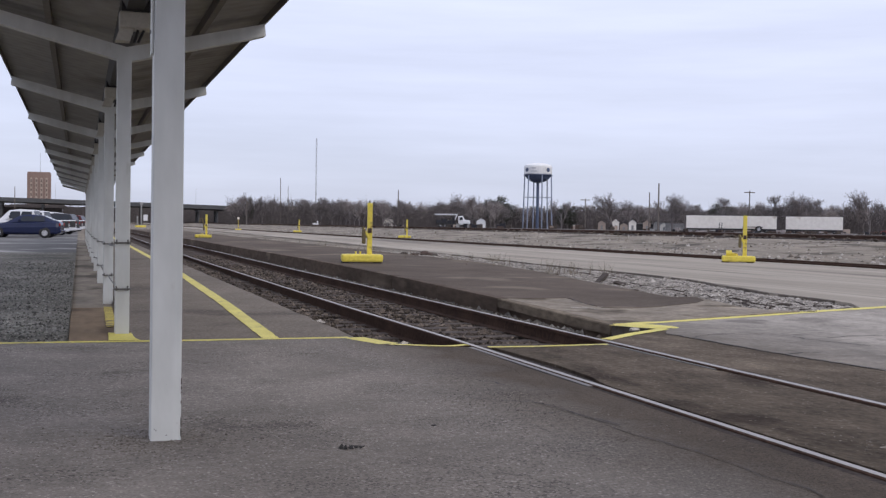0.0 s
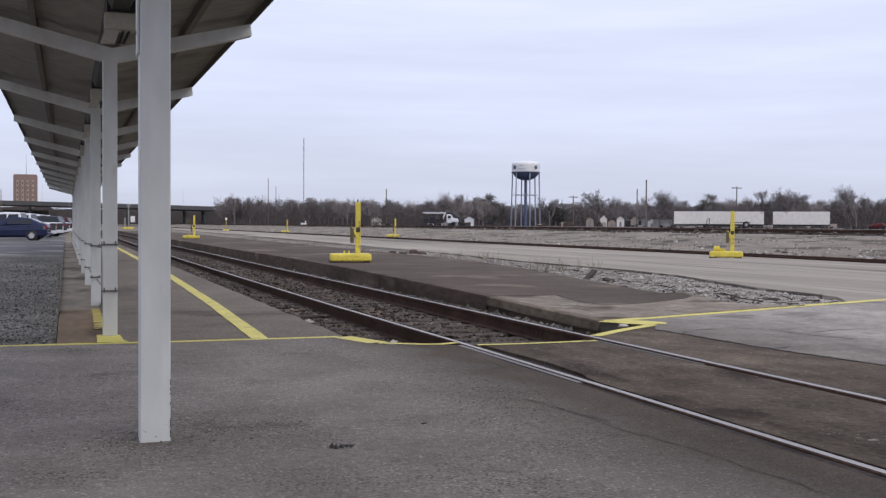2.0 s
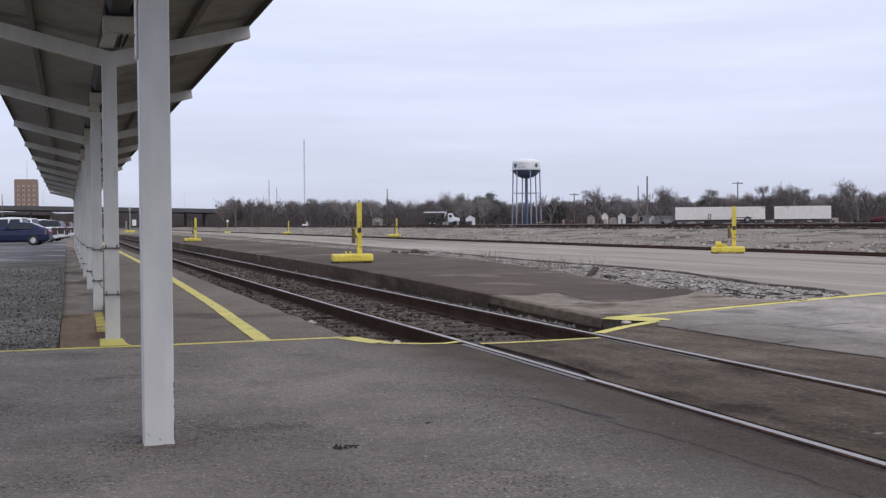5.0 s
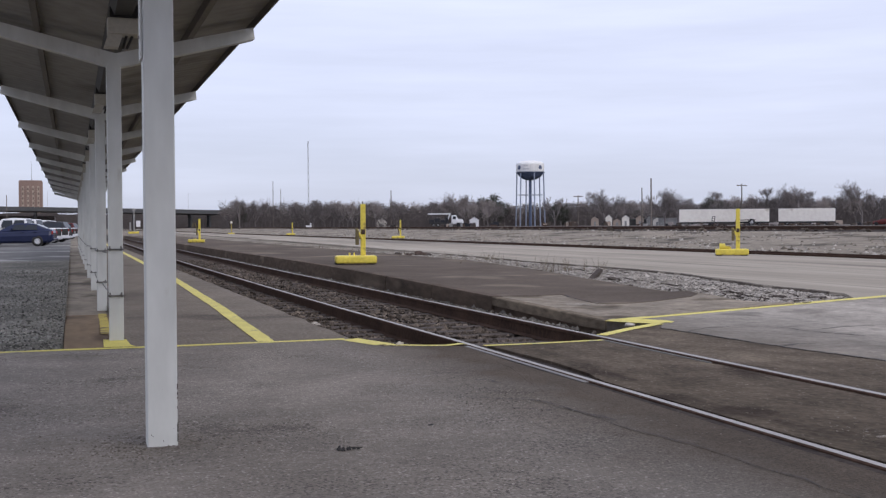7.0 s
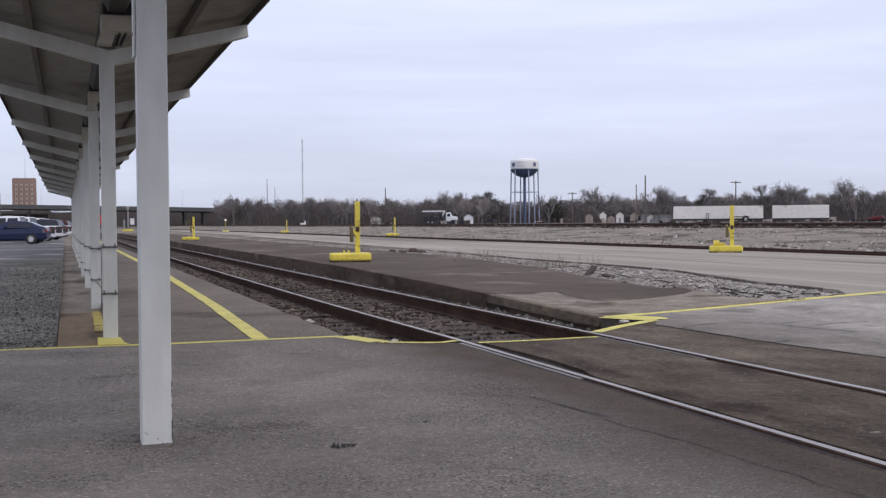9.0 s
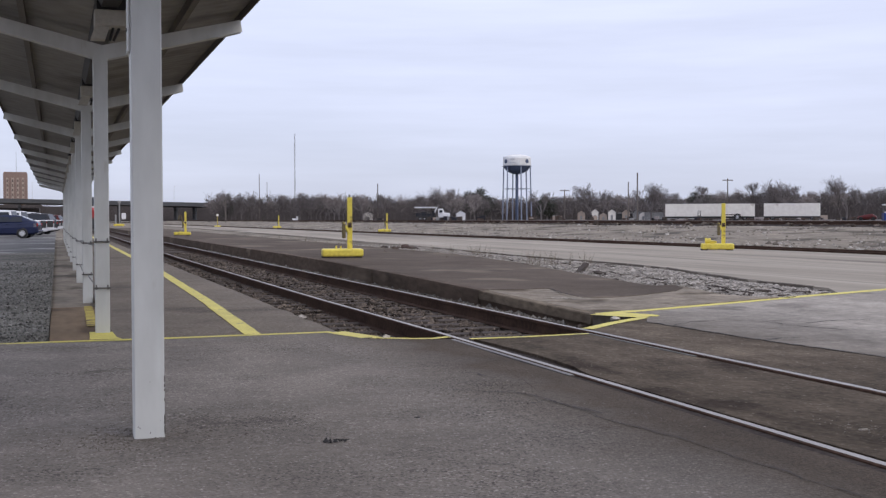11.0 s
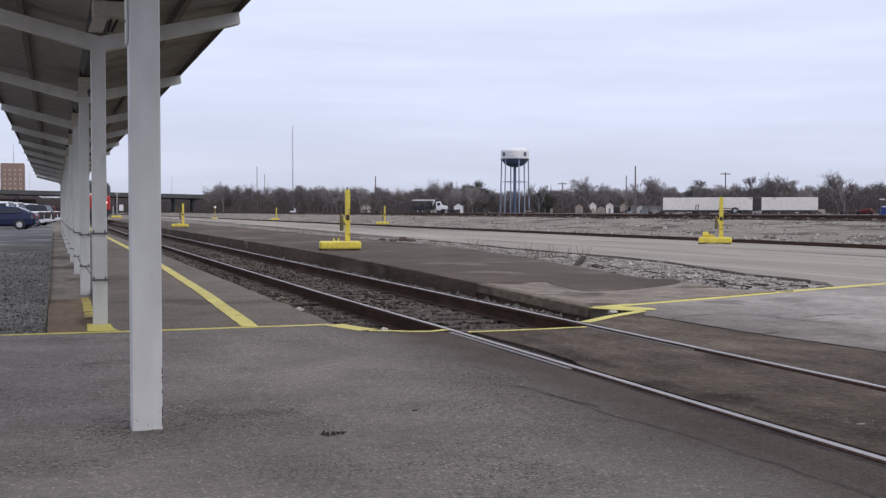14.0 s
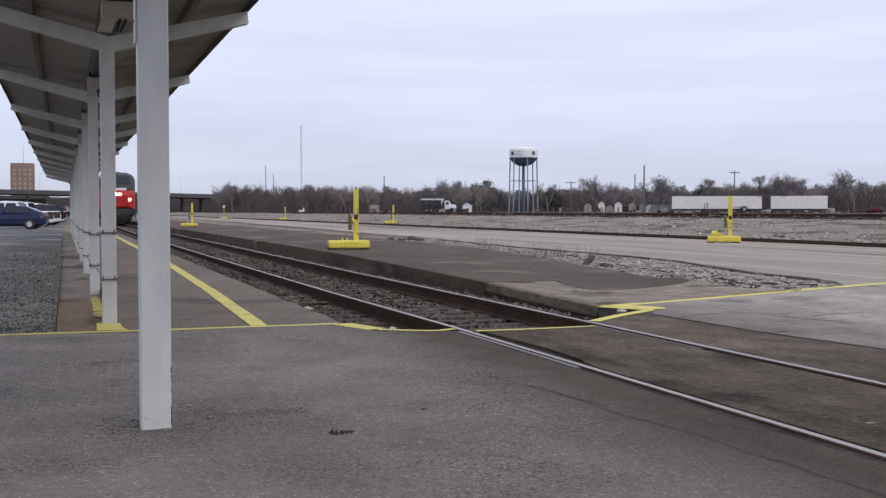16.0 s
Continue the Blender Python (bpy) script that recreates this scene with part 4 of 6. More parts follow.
# ---- yellow stands ----
def build_stands():
    spots = ((6.98, 27.8, 10), (7.47, 70.9, 12), (22.9, 34.7, 30), (28.5, 97.2, 18), (28.4, 149, 12))
    first = None
    for x, y, turn in spots:
        z = island_z(y) if x < 10.3 and y < 140 else -0.02 if x < 25 else -0.06
        if x > 28:
            z = -0.04
        m = pose(x, y, z, 0, 0, -turn)
        if first:
            copy_of = copy_thing(first, m)
            if x < 10.3:
                copy_of.scale = (0.87,) * 3
                bm = bmesh.new()
                rod(bm, (0.04, -0.1, 0.95), (-0.06, -0.1, 1.45), 0.05, 0.04)
                rod(bm, (-0.06, -0.1, 1.45), (-0.20, -0.1, 1.38), 0.04, 0.04)
                rod(bm, (-0.20, -0.1, 1.38), (-0.24, -0.1, 1.12), 0.04, 0.05)
                part("raised_lever", bm, OLIVE, copy_of, "dirty hooked lever raised")
            if x == 22.9:
                road_stand = copy_of
            continue
        first = thing("post_stand", "yellow steel post with hinged lever on a heavy yellow base", "post stand", m, group="yellow post stands")
        bm = bmesh.new()
        box(bm, -0.56, 0.61, -0.32, 0.32, 0.03, 0.25, 0.05)
        part("base", bm, BRIGHT, first)
        for sx in (-1, 1):
            bm = bmesh.new()
            box(bm, sx * 0.45 - 0.12, sx * 0.45 + 0.12, -0.28, 0.28, 0.0, 0.05)
            part("skid", bm, BLACK, first)
        bm = bmesh.new()
        box(bm, 0.17, 0.31, -0.07, 0.07, 0.25, 1.72, 0.012)
        part("post", bm, BRIGHT, first)
        bm = bmesh.new()
        box(bm, 0.21, 0.25, -0.02, 0.02, 1.72, 1.80)
        part("pin", bm, CABLE, first)
        bm = bmesh.new()
        box(bm, 0.185, 0.295, -0.09, -0.07, 0.86, 1.00, 0.008)
        rod(bm, (0.24, -0.09, 0.94), (0.24, -0.14, 0.94), 0.045, seg=12)
        part("hinge", bm, CHIP, first, "rusty hinge plate")
        bm = bmesh.new()
        rod(bm, (0.20, -0.1, 0.72), (0.05, -0.1, 1.0), 0.035)
        part("brace", bm, BRIGHT, first)
        bm = bmesh.new()
        box(bm, 0.01, 0.12, -0.14, -0.06, 0.55, 0.98, 0.03)
        part("lever", bm, OLIVE, first, "dirty olive hanging lever")
        bm = bmesh.new()
        rod(bm, (0.03, -0.1, 0.96), (0.07, -0.1, 1.04), 0.05, 0.03)
        part("lever_head", bm, OLIVE, first)
        for k in (-0.15, -0.02):
            bm = bmesh.new()
            rod(bm, (k, 0, 0.25), (k, 0, 0.33), 0.022)
            part("lifting_lug", bm, BRIGHT, first)
    first.scale = (0.91,) * 3
    bm = bmesh.new()
    rod(bm, (-0.42, -0.1, 0.34), (-0.22, -0.1, 0.34), 0.11, seg=14)
    box(bm, -0.36, -0.05, -0.15, 0.1, 0.25, 0.36, 0.02)
    part("winch", bm, BRIGHT, road_stand)
    d = thing("disc_post", "pale post with a white disc on a yellow base", "post", pose(24.9, 183, -0.07))
    bm = bmesh.new()
    box(bm, -0.4, 0.6, -0.3, 0.3, 0, 0.22, 0.05)
    part("base", bm, BRIGHT, d)
    bm = bmesh.new()
    rod(bm, (0.1, 0, 0.22), (0.1, 0, 1.75), 0.07, seg=10)
    part("pole", bm, FADED, d)
    bm = bmesh.new()
    rod(bm, (0.1, -0.10, 1.95), (0.1, -0.02, 1.95), 0.20, seg=18)
    part("disc", bm, TRAILERWHITE, d, "white round disc")
    m = thing("marker_post", "pale post with a white box on a yellow base", "post", pose(11.4, 222, -0.05))
    bm = bmesh.new()
    box(bm, -1.0, 1.0, -0.4, 0.4, 0, 0.4, 0.06)
    part("base", bm, BRIGHT, m)
    bm = bmesh.new()
    rod(bm, (0.1, 0, 0.4), (0.1, 0, 4.6), 0.16, 0.14, 10)
    rod(bm, (0.1, 0, 4.4), (0.1, 0, 4.9), 0.3, 0.3, 12)
    part("pole", bm, PALELOT, m)
    bm = bmesh.new()
    box(bm, 0.5, 1.3, -0.3, 0.3, 1.3, 2.5, 0.05)
    part("cabinet", bm, CARWHITE, m)
    bm = bmesh.new()
    box(bm, -0.75, -0.45, -0.2, 0.2, 0.4, 2.2, 0.05)
    part("bracket", bm, PALELOT, m)


# ---- vehicles ----
def wheel_mesh(r, w):
    bm = bmesh.new()
    lathe(bm, [(r * 0.6, -w / 2), (r * 0.93, -w / 2), (r, -w * 0.35), (r, w * 0.35), (r * 0.93, w / 2), (r * 0.6, w / 2)], 20)
    tyre = mesh_of("tyre", bm, TYRE, True)
    bm = bmesh.new()
    lathe(bm, [(r * 0.62, -w * 0.42), (r * 0.62, w * 0.40)], 20)
    for k in range(10):
        a = k * 2 * math.pi / 10
        rod(bm, (0, 0, w * 0.40), (r * 0.6 * math.cos(a), r * 0.6 * math.sin(a), w * 0.40), 0.04, seg=5)
    rim = mesh_of("rim", bm, RIM)
    return tyre, rim


def shell(bm, stations, seg_round=0.12, waist=0.55):
    """A body lofted along x: stations of x, half width low, half width high, z low, z high."""
    rings = []
    for x, wl, wh, z0, z1 in stations:
        zm = z0 + max((z1 - z0) * waist, 0.002)
        c = min(seg_round, (z1 - z0) * min(0.4, waist * 0.9))
        pts = [(-wl + c, z0), (wl - c, z0), (wl, z0 + c), (wl * 1.01, zm), (wh, z1 - c), (wh - c, z1), (-wh + c, z1), (-wh, z1 - c), (-wl * 1.01, zm), (-wl, z0 + c)]
        rings.append([bm.verts.new((x, y, z)) for y, z in pts])
    for a, b in zip(rings, rings[1:]):
        for i in range(len(a)):
            j = (i + 1) % len(a)
            bm.faces.new((a[i], a[j], b[j], b[i]))
    bm.faces.new(rings[0][::-1]), bm.faces.new(rings[-1])


def car(name, label, category, paint, form, at):
    """A vehicle whose nose points along -x; its origin is on the ground at its rear end."""
    v = thing(name, label, category, at, group="vehicles in the parking lot")
    if form == "sedan":
        L, W = 4.75, 0.90
        body = [(-4.75, 0.6, 0.6, 0.35, 0.66), (-4.6, 0.80, 0.74, 0.24, 0.80), (-3.9, 0.88, 0.80, 0.22, 0.92), (-3.3, 0.9, 0.82, 0.22, 1.0), (-1.0, 0.9, 0.82, 0.22, 1.09), (-0.25, 0.88, 0.8, 0.24, 1.11), (-0.08, 0.82, 0.76, 0.30, 1.06), (0, 0.7, 0.7, 0.40, 0.86)]
        cab = [(-3.40, 0.74, 0.62, 0.94, 0.99), (-2.5, 0.76, 0.56, 0.98, 1.46), (-1.9, 0.77, 0.56, 0.98, 1.52), (-1.2, 0.76, 0.55, 1.0, 1.47), (-0.35, 0.72, 0.60, 1.05, 1.12)]
        wr, wx, panes = 0.325, (-3.85, -0.95), ((-2.45, -1.78), (-1.70, -1.02))
        zw = (1.07, 1.40)
    elif form == "pickup":
        L, W = 5.8, 0.98
        body = [(-5.8, 0.7, 0.7, 0.5, 0.85), (-5.65, 0.92, 0.88, 0.4, 1.05), (-4.2, 0.98, 0.92, 0.38, 1.15), (-2.0, 0.98, 0.93, 0.38, 1.18), (-1.9, 0.98, 0.93, 0.38, 1.18), (-0.05, 0.97, 0.93, 0.45, 1.18), (0, 0.95, 0.92, 0.5, 1.15)]
        cab = [(-4.35, 0.86, 0.78, 1.1, 1.17), (-3.7, 0.87, 0.70, 1.1, 1.82), (-3.0, 0.88, 0.70, 1.1, 1.90), (-2.05, 0.88, 0.70, 1.1, 1.86), (-1.9, 0.87, 0.76, 1.1, 1.3)]
        wr, wx, panes = 0.40, (-4.7, -1.15), ((-3.65, -2.95), (-2.87, -2.15))
        zw = (1.22, 1.74)
    else:
        L, W = 4.7, 0.93
        body = [(-4.7, 0.65, 0.65, 0.4, 0.8), (-4.55, 0.86, 0.8, 0.3, 0.95), (-3.6, 0.93, 0.86, 0.26, 1.05), (-0.2, 0.93, 0.88, 0.28, 1.12), (0, 0.85, 0.82, 0.4, 1.08)]
        cab = [(-3.6, 0.82, 0.72, 1.0, 1.06), (-2.8, 0.84, 0.66, 1.0, 1.66), (-1.5, 0.85, 0.66, 1.0, 1.74), (-0.35, 0.84, 0.66, 1.0, 1.68), (-0.05, 0.82, 0.74, 1.0, 1.12)]
        wr, wx, panes = 0.36, (-3.75, -0.9), ((-2.7, -1.95), (-1.87, -1.1), (-1.02, -0.45))
        zw = (1.10, 1.58)
    bm = bmesh.new()
    shell(bm, body)
    part("body", bm, paint, v, smooth=False)
    bm = bmesh.new()
    shell(bm, cab, 0.08, 0.12)
    part("cabin", bm, paint, v)
    for side in (-1, 1):
        for a, b in panes:
            bm = bmesh.new()
            z0, z1 = zw
            y0, y1 = side * (cab[2][1] + 0.004), side * (cab[2][2] + 0.035)
            q = [(a - 0.10, y0, z0), (b + 0.05, y0, z0), (b, y1, z1), (a + 0.08, y1, z1)]
            f = [bm.verts.new(p) for p in q] + [bm.verts.new((p[0], p[1] - side * 0.05, p[2])) for p in q]
            for idx in ((0, 1, 2, 3), (7, 6, 5, 4), (0, 4, 5, 1), (1, 5, 6, 2), (2, 6, 7, 3), (3, 7, 4, 0)):
                bm.faces.new([f[k] for k in idx])
            part("side_window", bm, GLASS, v)
    for (p, q, n) in ((cab[0], cab[1], "windscreen"), (cab[-1], cab[-2], "rear_window")):
        bm = bmesh.new()
        s = -1 if n == "windscreen" else 1
        lo, hi = (p[0] * 0.85 + q[0] * 0.15, p[2] - 0.06, p[4] * 0.85 + q[4] * 0.15), (p[0] * 0.12 + q[0] * 0.88, q[2] - 0.06, p[4] * 0.12 + q[4] * 0.88)
        vs = [(lo[0], -lo[1], lo[2]), (lo[0], lo[1], lo[2]), (hi[0], hi[1], hi[2]), (hi[0], -hi[1], hi[2])]
        f = [bm.verts.new((x + s * 0.012, y, z + 0.012)) for x, y, z in vs] + [bm.verts.new((x - s * 0.03, y, z - 0.03)) for x, y, z in vs]
        for idx in ((0, 1, 2, 3), (7, 6, 5, 4), (0, 4, 5, 1), (1, 5, 6, 2), (2, 6, 7, 3), (3, 7, 4, 0)):
            bm.faces.new([f[k] for k in idx])
        part(n, bm, GLASS, v)
    tyre, rim = wheel_mesh(wr, 0.22)
    for x in wx:
        for side in (-1, 1):
            m = pose(x, side * (W - 0.10), wr, -90 * side, 0, 0)
            w = share_part("wheel", tyre, v, m)
            share_part("rim", rim, w, pose(0, 0, 0.014))
            bm = bmesh.new()
            rod(bm, (x, side * (W - 0.3), wr + 0.02), (x, side * (W + 0.006), wr + 0.02), wr + 0.03, seg=20)
            part("wheel_arch", bm, BLACK, v)
    for side in (-1, 1):
        bm = bmesh.new()
        zt = body[-2][4]
        box(bm, -0.07, 0.012, side * (W - 0.16) - 0.09, side * (W - 0.16) + 0.09, zt - 0.28, zt - 0.08, 0.02)
        part("tail_light", bm, TAIL, v)
    if form == "pickup":
        bm = bmesh.new()
        box(bm, -0.02, 0.03, -0.70, 0.70, 0.62, 1.12, 0.02)
        part("tailgate", bm, TYRE, v, "dark tailgate")
        bm = bmesh.new()
        box(bm, -1.82, -0.08, -0.80, 0.80, 1.165, 1.195, 0.01)
        part("bed_cover", bm, TYRE, v, "dark bed cover")
    bm = bmesh.new()
    box(bm, -0.06, 0.07, -W + 0.1, W - 0.1, 0.36, 0.52, 0.03)
    part("rear_bumper", bm, paint if form == "sedan" else RIM, v)
    for side in (-1, 1):
        bm = bmesh.new()
        box(bm, panes[0][0] - 0.12, panes[0][0] + 0.02, side * (W + 0.02) - 0.08, side * (W + 0.02) + 0.08, zw[0], zw[0] + 0.14, 0.03)
        part("wing_mirror", bm, paint, v)
        bm = bmesh.new()
        for a, b in panes:
            box(bm, b - 0.16, b - 0.02, side * (W - 0.01) - 0.02, side * (W - 0.01) + 0.02, zw[0] - 0.16, zw[0] - 0.12)
        part("door_handle", bm, paint, v)
    return v


def build_cars():
    z = -0.034
    car("sedan", "navy blue four-door sedan parked on the lot", "car", NAVY, "sedan", pose(-1.05, 76.6, z, 0, 0, -9))
    car("pickup_truck", "white crew-cab pickup truck parked beside a sedan", "pickup truck", CARWHITE, "pickup", pose(-0.9, 82.5, z, 0, 0, -14))
    car("pickup_truck", "white pickup truck parked in the row", "pickup truck", CARWHITE, "pickup", pose(-0.5, 91, z, 0, 0, -18))
    car("estate_car", "charcoal sport utility car parked in the row", "car", CHARCOAL, "suv", pose(-0.2, 97, z, 0, 0, -18))
    car("pickup_truck", "white pickup truck parked in the row", "pickup truck", CARWHITE, "pickup", pose(0.0, 103, z, 0, 0, -18))
    car("pickup_truck", "white pickup truck parked at the row's end", "pickup truck", CARWHITE, "pickup", pose(0.3, 112, z, 0, 0, -18))
    car("estate_car", "dark red sport utility car parked far off", "car", CARRED, "suv", pose(0.6, 124, z, 0, 0, -18))


# ---- locomotive ----
def build_locomotive():
    loco = thing("locomotive", "grey passenger diesel locomotive with a red nose, lamps lit", "locomotive")
    bm = bmesh.new()

    def ring(y, w, z0, z1, c):
        pts = [(-w, z0), (w, z0), (w, z1 - c), (w - c * 0.45, z1 - c * 0.35), (w - c * 1.3, z1), (-w + c * 1.3, z1), (-w + c * 0.45, z1 - c * 0.35), (-w, z1 - c)]
        return [bm.verts.new((x, y, z)) for x, z in pts]

    def loft(rows):
        rs = [ring(*r) for r in rows]
        for a, b in zip(rs, rs[1:]):
            for i in range(8):
                bm.faces.new((a[i], a[(i + 1) % 8], b[(i + 1) % 8], b[i]))
        bm.faces.new(rs[0][::-1]), bm.faces.new(rs[-1])

    loft([(0.95, 1.40, 2.86, 3.05, 0.1), (1.35, 1.50, 2.86, 3.75, 0.35), (1.75, 1.53, 2.86, 4.30, 0.5), (2.3, 1.55, 1.25, 4.52, 0.55), (20.8, 1.55, 1.25, 4.52, 0.55)])
    part("body", bm, LOCOGREY, loco)
    bm = bmesh.new()
    loft([(-0.02, 0.85, 1.55, 2.55, 0.3), (0.08, 1.12, 1.42, 2.74, 0.3), (0.25, 1.32, 1.34, 2.86, 0.28), (0.6, 1.46, 1.30, 2.94, 0.22), (2.28, 1.545, 1.26, 2.92, 0.1)])
    part("nose", bm, LOCORED, loco, "red nose")
    for s in (-1, 1):
        bm = bmesh.new()
        q = [(s * 0.10, 1.20, 3.50), (s * 1.18, 1.28, 3.50), (s * 1.02, 1.66, 4.12), (s * 0.10, 1.60, 4.12)]
        f = [bm.verts.new((x, y - 0.09, z)) for x, y, z in q] + [bm.verts.new((x, y + 0.1, z)) for x, y, z in q]
        for idx in ((0, 1, 2, 3), (7, 6, 5, 4), (0, 4, 5, 1), (1, 5, 6, 2), (2, 6, 7, 3), (3, 7, 4, 0)):
            bm.faces.new([f[k] for k in idx])
        part("windscreen", bm, GLASS, loco)
        bm = bmesh.new()
        rod(bm, (s * 0.16, 0.1, 2.58), (s * 0.16, -0.05, 2.58), 0.11, seg=16)
        part("headlight", bm, LAMP, loco, "lit white headlight")
        bm = bmesh.new()
        rod(bm, (s * 0.98, 0.15, 2.12), (s * 0.98, -0.03, 2.12), 0.10, seg=16)
        part("ditch_light", bm, LAMP, loco, "lit white ditch light")
        bm = bmesh.new()
        box(bm, s * 1.555 - 0.02, s * 1.555 + 0.02, 2.5, 3.3, 3.2, 3.9, 0.02)
        part("cab_side_window", bm, GLASS, loco)
        bm = bmesh.new()
        box(bm, s * 1.5 - 0.02, s * 1.5 + 0.02, 1.2, 2.3, 0.55, 1.2)
        for k in range(3):
            box(bm, s * 1.5 - 0.12, s * 1.5 + 0.12, 1.3, 2.2, 0.5 + k * 0.24, 0.53 + k * 0.24)
        part("cab_steps", bm, BLACK, loco)
    bm = bmesh.new()
    box(bm, -0.75, 0.75, 0.86, 0.97, 2.94, 3.14, 0.02)
    part("number_board", bm, CARWHITE, loco, "pale blank number board")
    bm = bmesh.new()
    rings = [[bm.verts.new((x * w, y + d, z)) for x, y in ((-1.0, 0.55), (-0.75, 0.12), (-0.3, -0.12), (0.3, -0.12), (0.75, 0.12), (1.0, 0.55), (1.0, 1.6), (-1.0, 1.6))] for w, d, z in ((0.95, 0.25, 0.16), (1.15, 0.1, 0.4), (1.38, 0.05, 0.9), (1.42, 0.08, 1.36))]
    for a, c in zip(rings, rings[1:]):
        for i in range(8):
            bm.faces.new((a[i], a[(i + 1) % 8], c[(i + 1) % 8], c[i]))
    bm.faces.new(rings[0][::-1]), bm.faces.new(rings[-1])
    part("pilot", bm, BLACK, loco, "black pilot plate")
    bm = bmesh.new()
    box(bm, -0.14, 0.14, -0.65, 0.0, 0.74, 1.02, 0.05)
    part("coupler", bm, CHIP, loco)
    bm = bmesh.new()
    box(bm, -1.35, 1.35, 7.2, 13.5, 0.45, 1.25, 0.12)
    part("fuel_tank", bm, BLACK, loco)
    bm = bmesh.new()
    lathe(bm, [(0.2, -0.07), (0.50, -0.07), (0.55, -0.05), (0.50, 0.06), (0.2, 0.07)], 24)
    wheel = mesh_of("wheel", bm, CHIP)
    for y in (4.0, 16.8):
        bm = bmesh.new()
        for s in (-1, 1):
            box(bm, s * 1.08 - 0.08, s * 1.08 + 0.08, y - 2.0, y + 2.0, 0.45, 0.85, 0.04)
        box(bm, -1.0, 1.0, y - 0.4, y + 0.4, 0.5, 1.2)
        truck = part("bogie", bm, BLACK, loco)
        for dy in (-1.35, 1.35):
            for s in (-1, 1):
                share_part("wheel", wheel, truck, pose(s * GAUGE / 2, y + dy, 0.5, 0, 90, 0))
    for y in (6.5, 9.5, 12.5, 16):
        bm = bmesh.new()
        lathe(bm, [(0.62, 4.45), (0.62, 4.66), (0.5, 4.70)], 18, (0, y, 0))
        part("roof_fan", bm, BLACK, loco)
    return loco


# ---- far things ----
def build_overpass():
    bridge = thing("overpass", "long grey concrete road overpass beyond the station", "overpass", kind="structure")
    n = 24
    for k in range(n):
        x0, x1 = -230 + k * 13.6, -230 + (k + 1) * 13.6 - 0.05

        def z_at(x):
            return 7.9 - 0.0175 * x - 0.00003 * max(0, x) ** 2
        bm = bmesh.new()
        vs = []
        for x in (x0, x1):
            z = z_at(x)
            vs.append([bm.verts.new(p) for p in ((x, 412, z - 1.0), (x, 412, z + 0.45), (x, 412.3, z + 0.45), (x, 412.4, z), (x, 424.4, z), (x, 424.6, z + 0.45), (x, 424.9, z + 0.45), (x, 424.9, z - 1.0), (x, 422.5, z - 1.4), (x, 414.5, z - 1.4))])
        for i in range(10):
            bm.faces.new((vs[0][i], vs[0][(i + 1) % 10], vs[1][(i + 1) % 10], vs[1][i]))
        bm.faces.new(vs[0][::-1]), bm.faces.new(vs[1])
        part("deck_span", bm, DECK, bridge)
        if abs(x0 - 4.4) > 6:
            bm = bmesh.new()
            for y in (415, 418.5, 422):
                rod(bm, (x0, y, -0.4), (x0, y, z_at(x0) - 1.8), 0.45, seg=10)
            box(bm, x0 - 0.5, x0 + 0.5, 413.2, 423.6, z_at(x0) - 2.2, z_at(x0) - 1.35)
            part("pier", bm, DECK, bridge)
        if x0 > 10:
            bm = bmesh.new()
            xm = x0 + 6.8
            for y in (415, 422):
                rod(bm, (xm, y, -0.4), (xm, y, z_at(xm) - 1.35), 0.4, seg=10)
            part("pier", bm, DECK, bridge)
    # lamp posts and a guard rail on the deck
    for x in (-60, -8, 40.7):
        z = 7.9 - 0.0175 * x
        bm = bmesh.new()
        rod(bm, (x, 412.2, z), (x, 412.2, z + 6.2), 0.07, 0.04, seg=6)
        rod(bm, (x, 412.2, z + 6.1), (x + 0.8, 412.2, z + 6.2), 0.04, seg=6)
        part("lamp_post", bm, RIM, bridge)
    # bank takes the dark brush colour to paint the gloom behind the bridge
    bm = bmesh.new()
    prism(bm, [(-230, 425), (-60, 425), (-6, 426), (-6, 470), (-230, 470)], -0.3, 5.5)
    setting("embankment", bm, BRUSH, "grassy earth bank behind the overpass", "embankment")


def build_tower_block():
    b = thing("office_block", "brown brick office tower with pale window bands", "building", pose(-23.2, 705, 0))
    bm = bmesh.new()
    box(bm, -6.7, 6.7, 0, 12, -0.5, 29.2)
    part("wall", bm, BRICK, b)
    bm = bmesh.new()
    box(bm, -6.4, 6.4, 0.2, 11.8, 29.2, 29.9)
    part("roof", bm, BRICK, b)
    for i in range(4):
        bm = bmesh.new()
        x = -4.4 + i * 2.93
        box(bm, x - 0.62, x + 0.62, -0.15, 0.1, 6, 26.4)
        part("window_band", bm, STONEBAND, b, "pale stone window bay")
        for f in range(7):
            bm = bmesh.new()
            box(bm, x - 0.34, x + 0.34, -0.2, 0.05, 7 + f * 2.8, 8.6 + f * 2.8)
            part("window", bm, TINTED, b)
    bm = bmesh.new()
    rod(bm, (0.5, 6, 29.9), (0.5, 6, 42), 0.12, 0.05, 6)
    part("antenna", bm, CABLE, b)


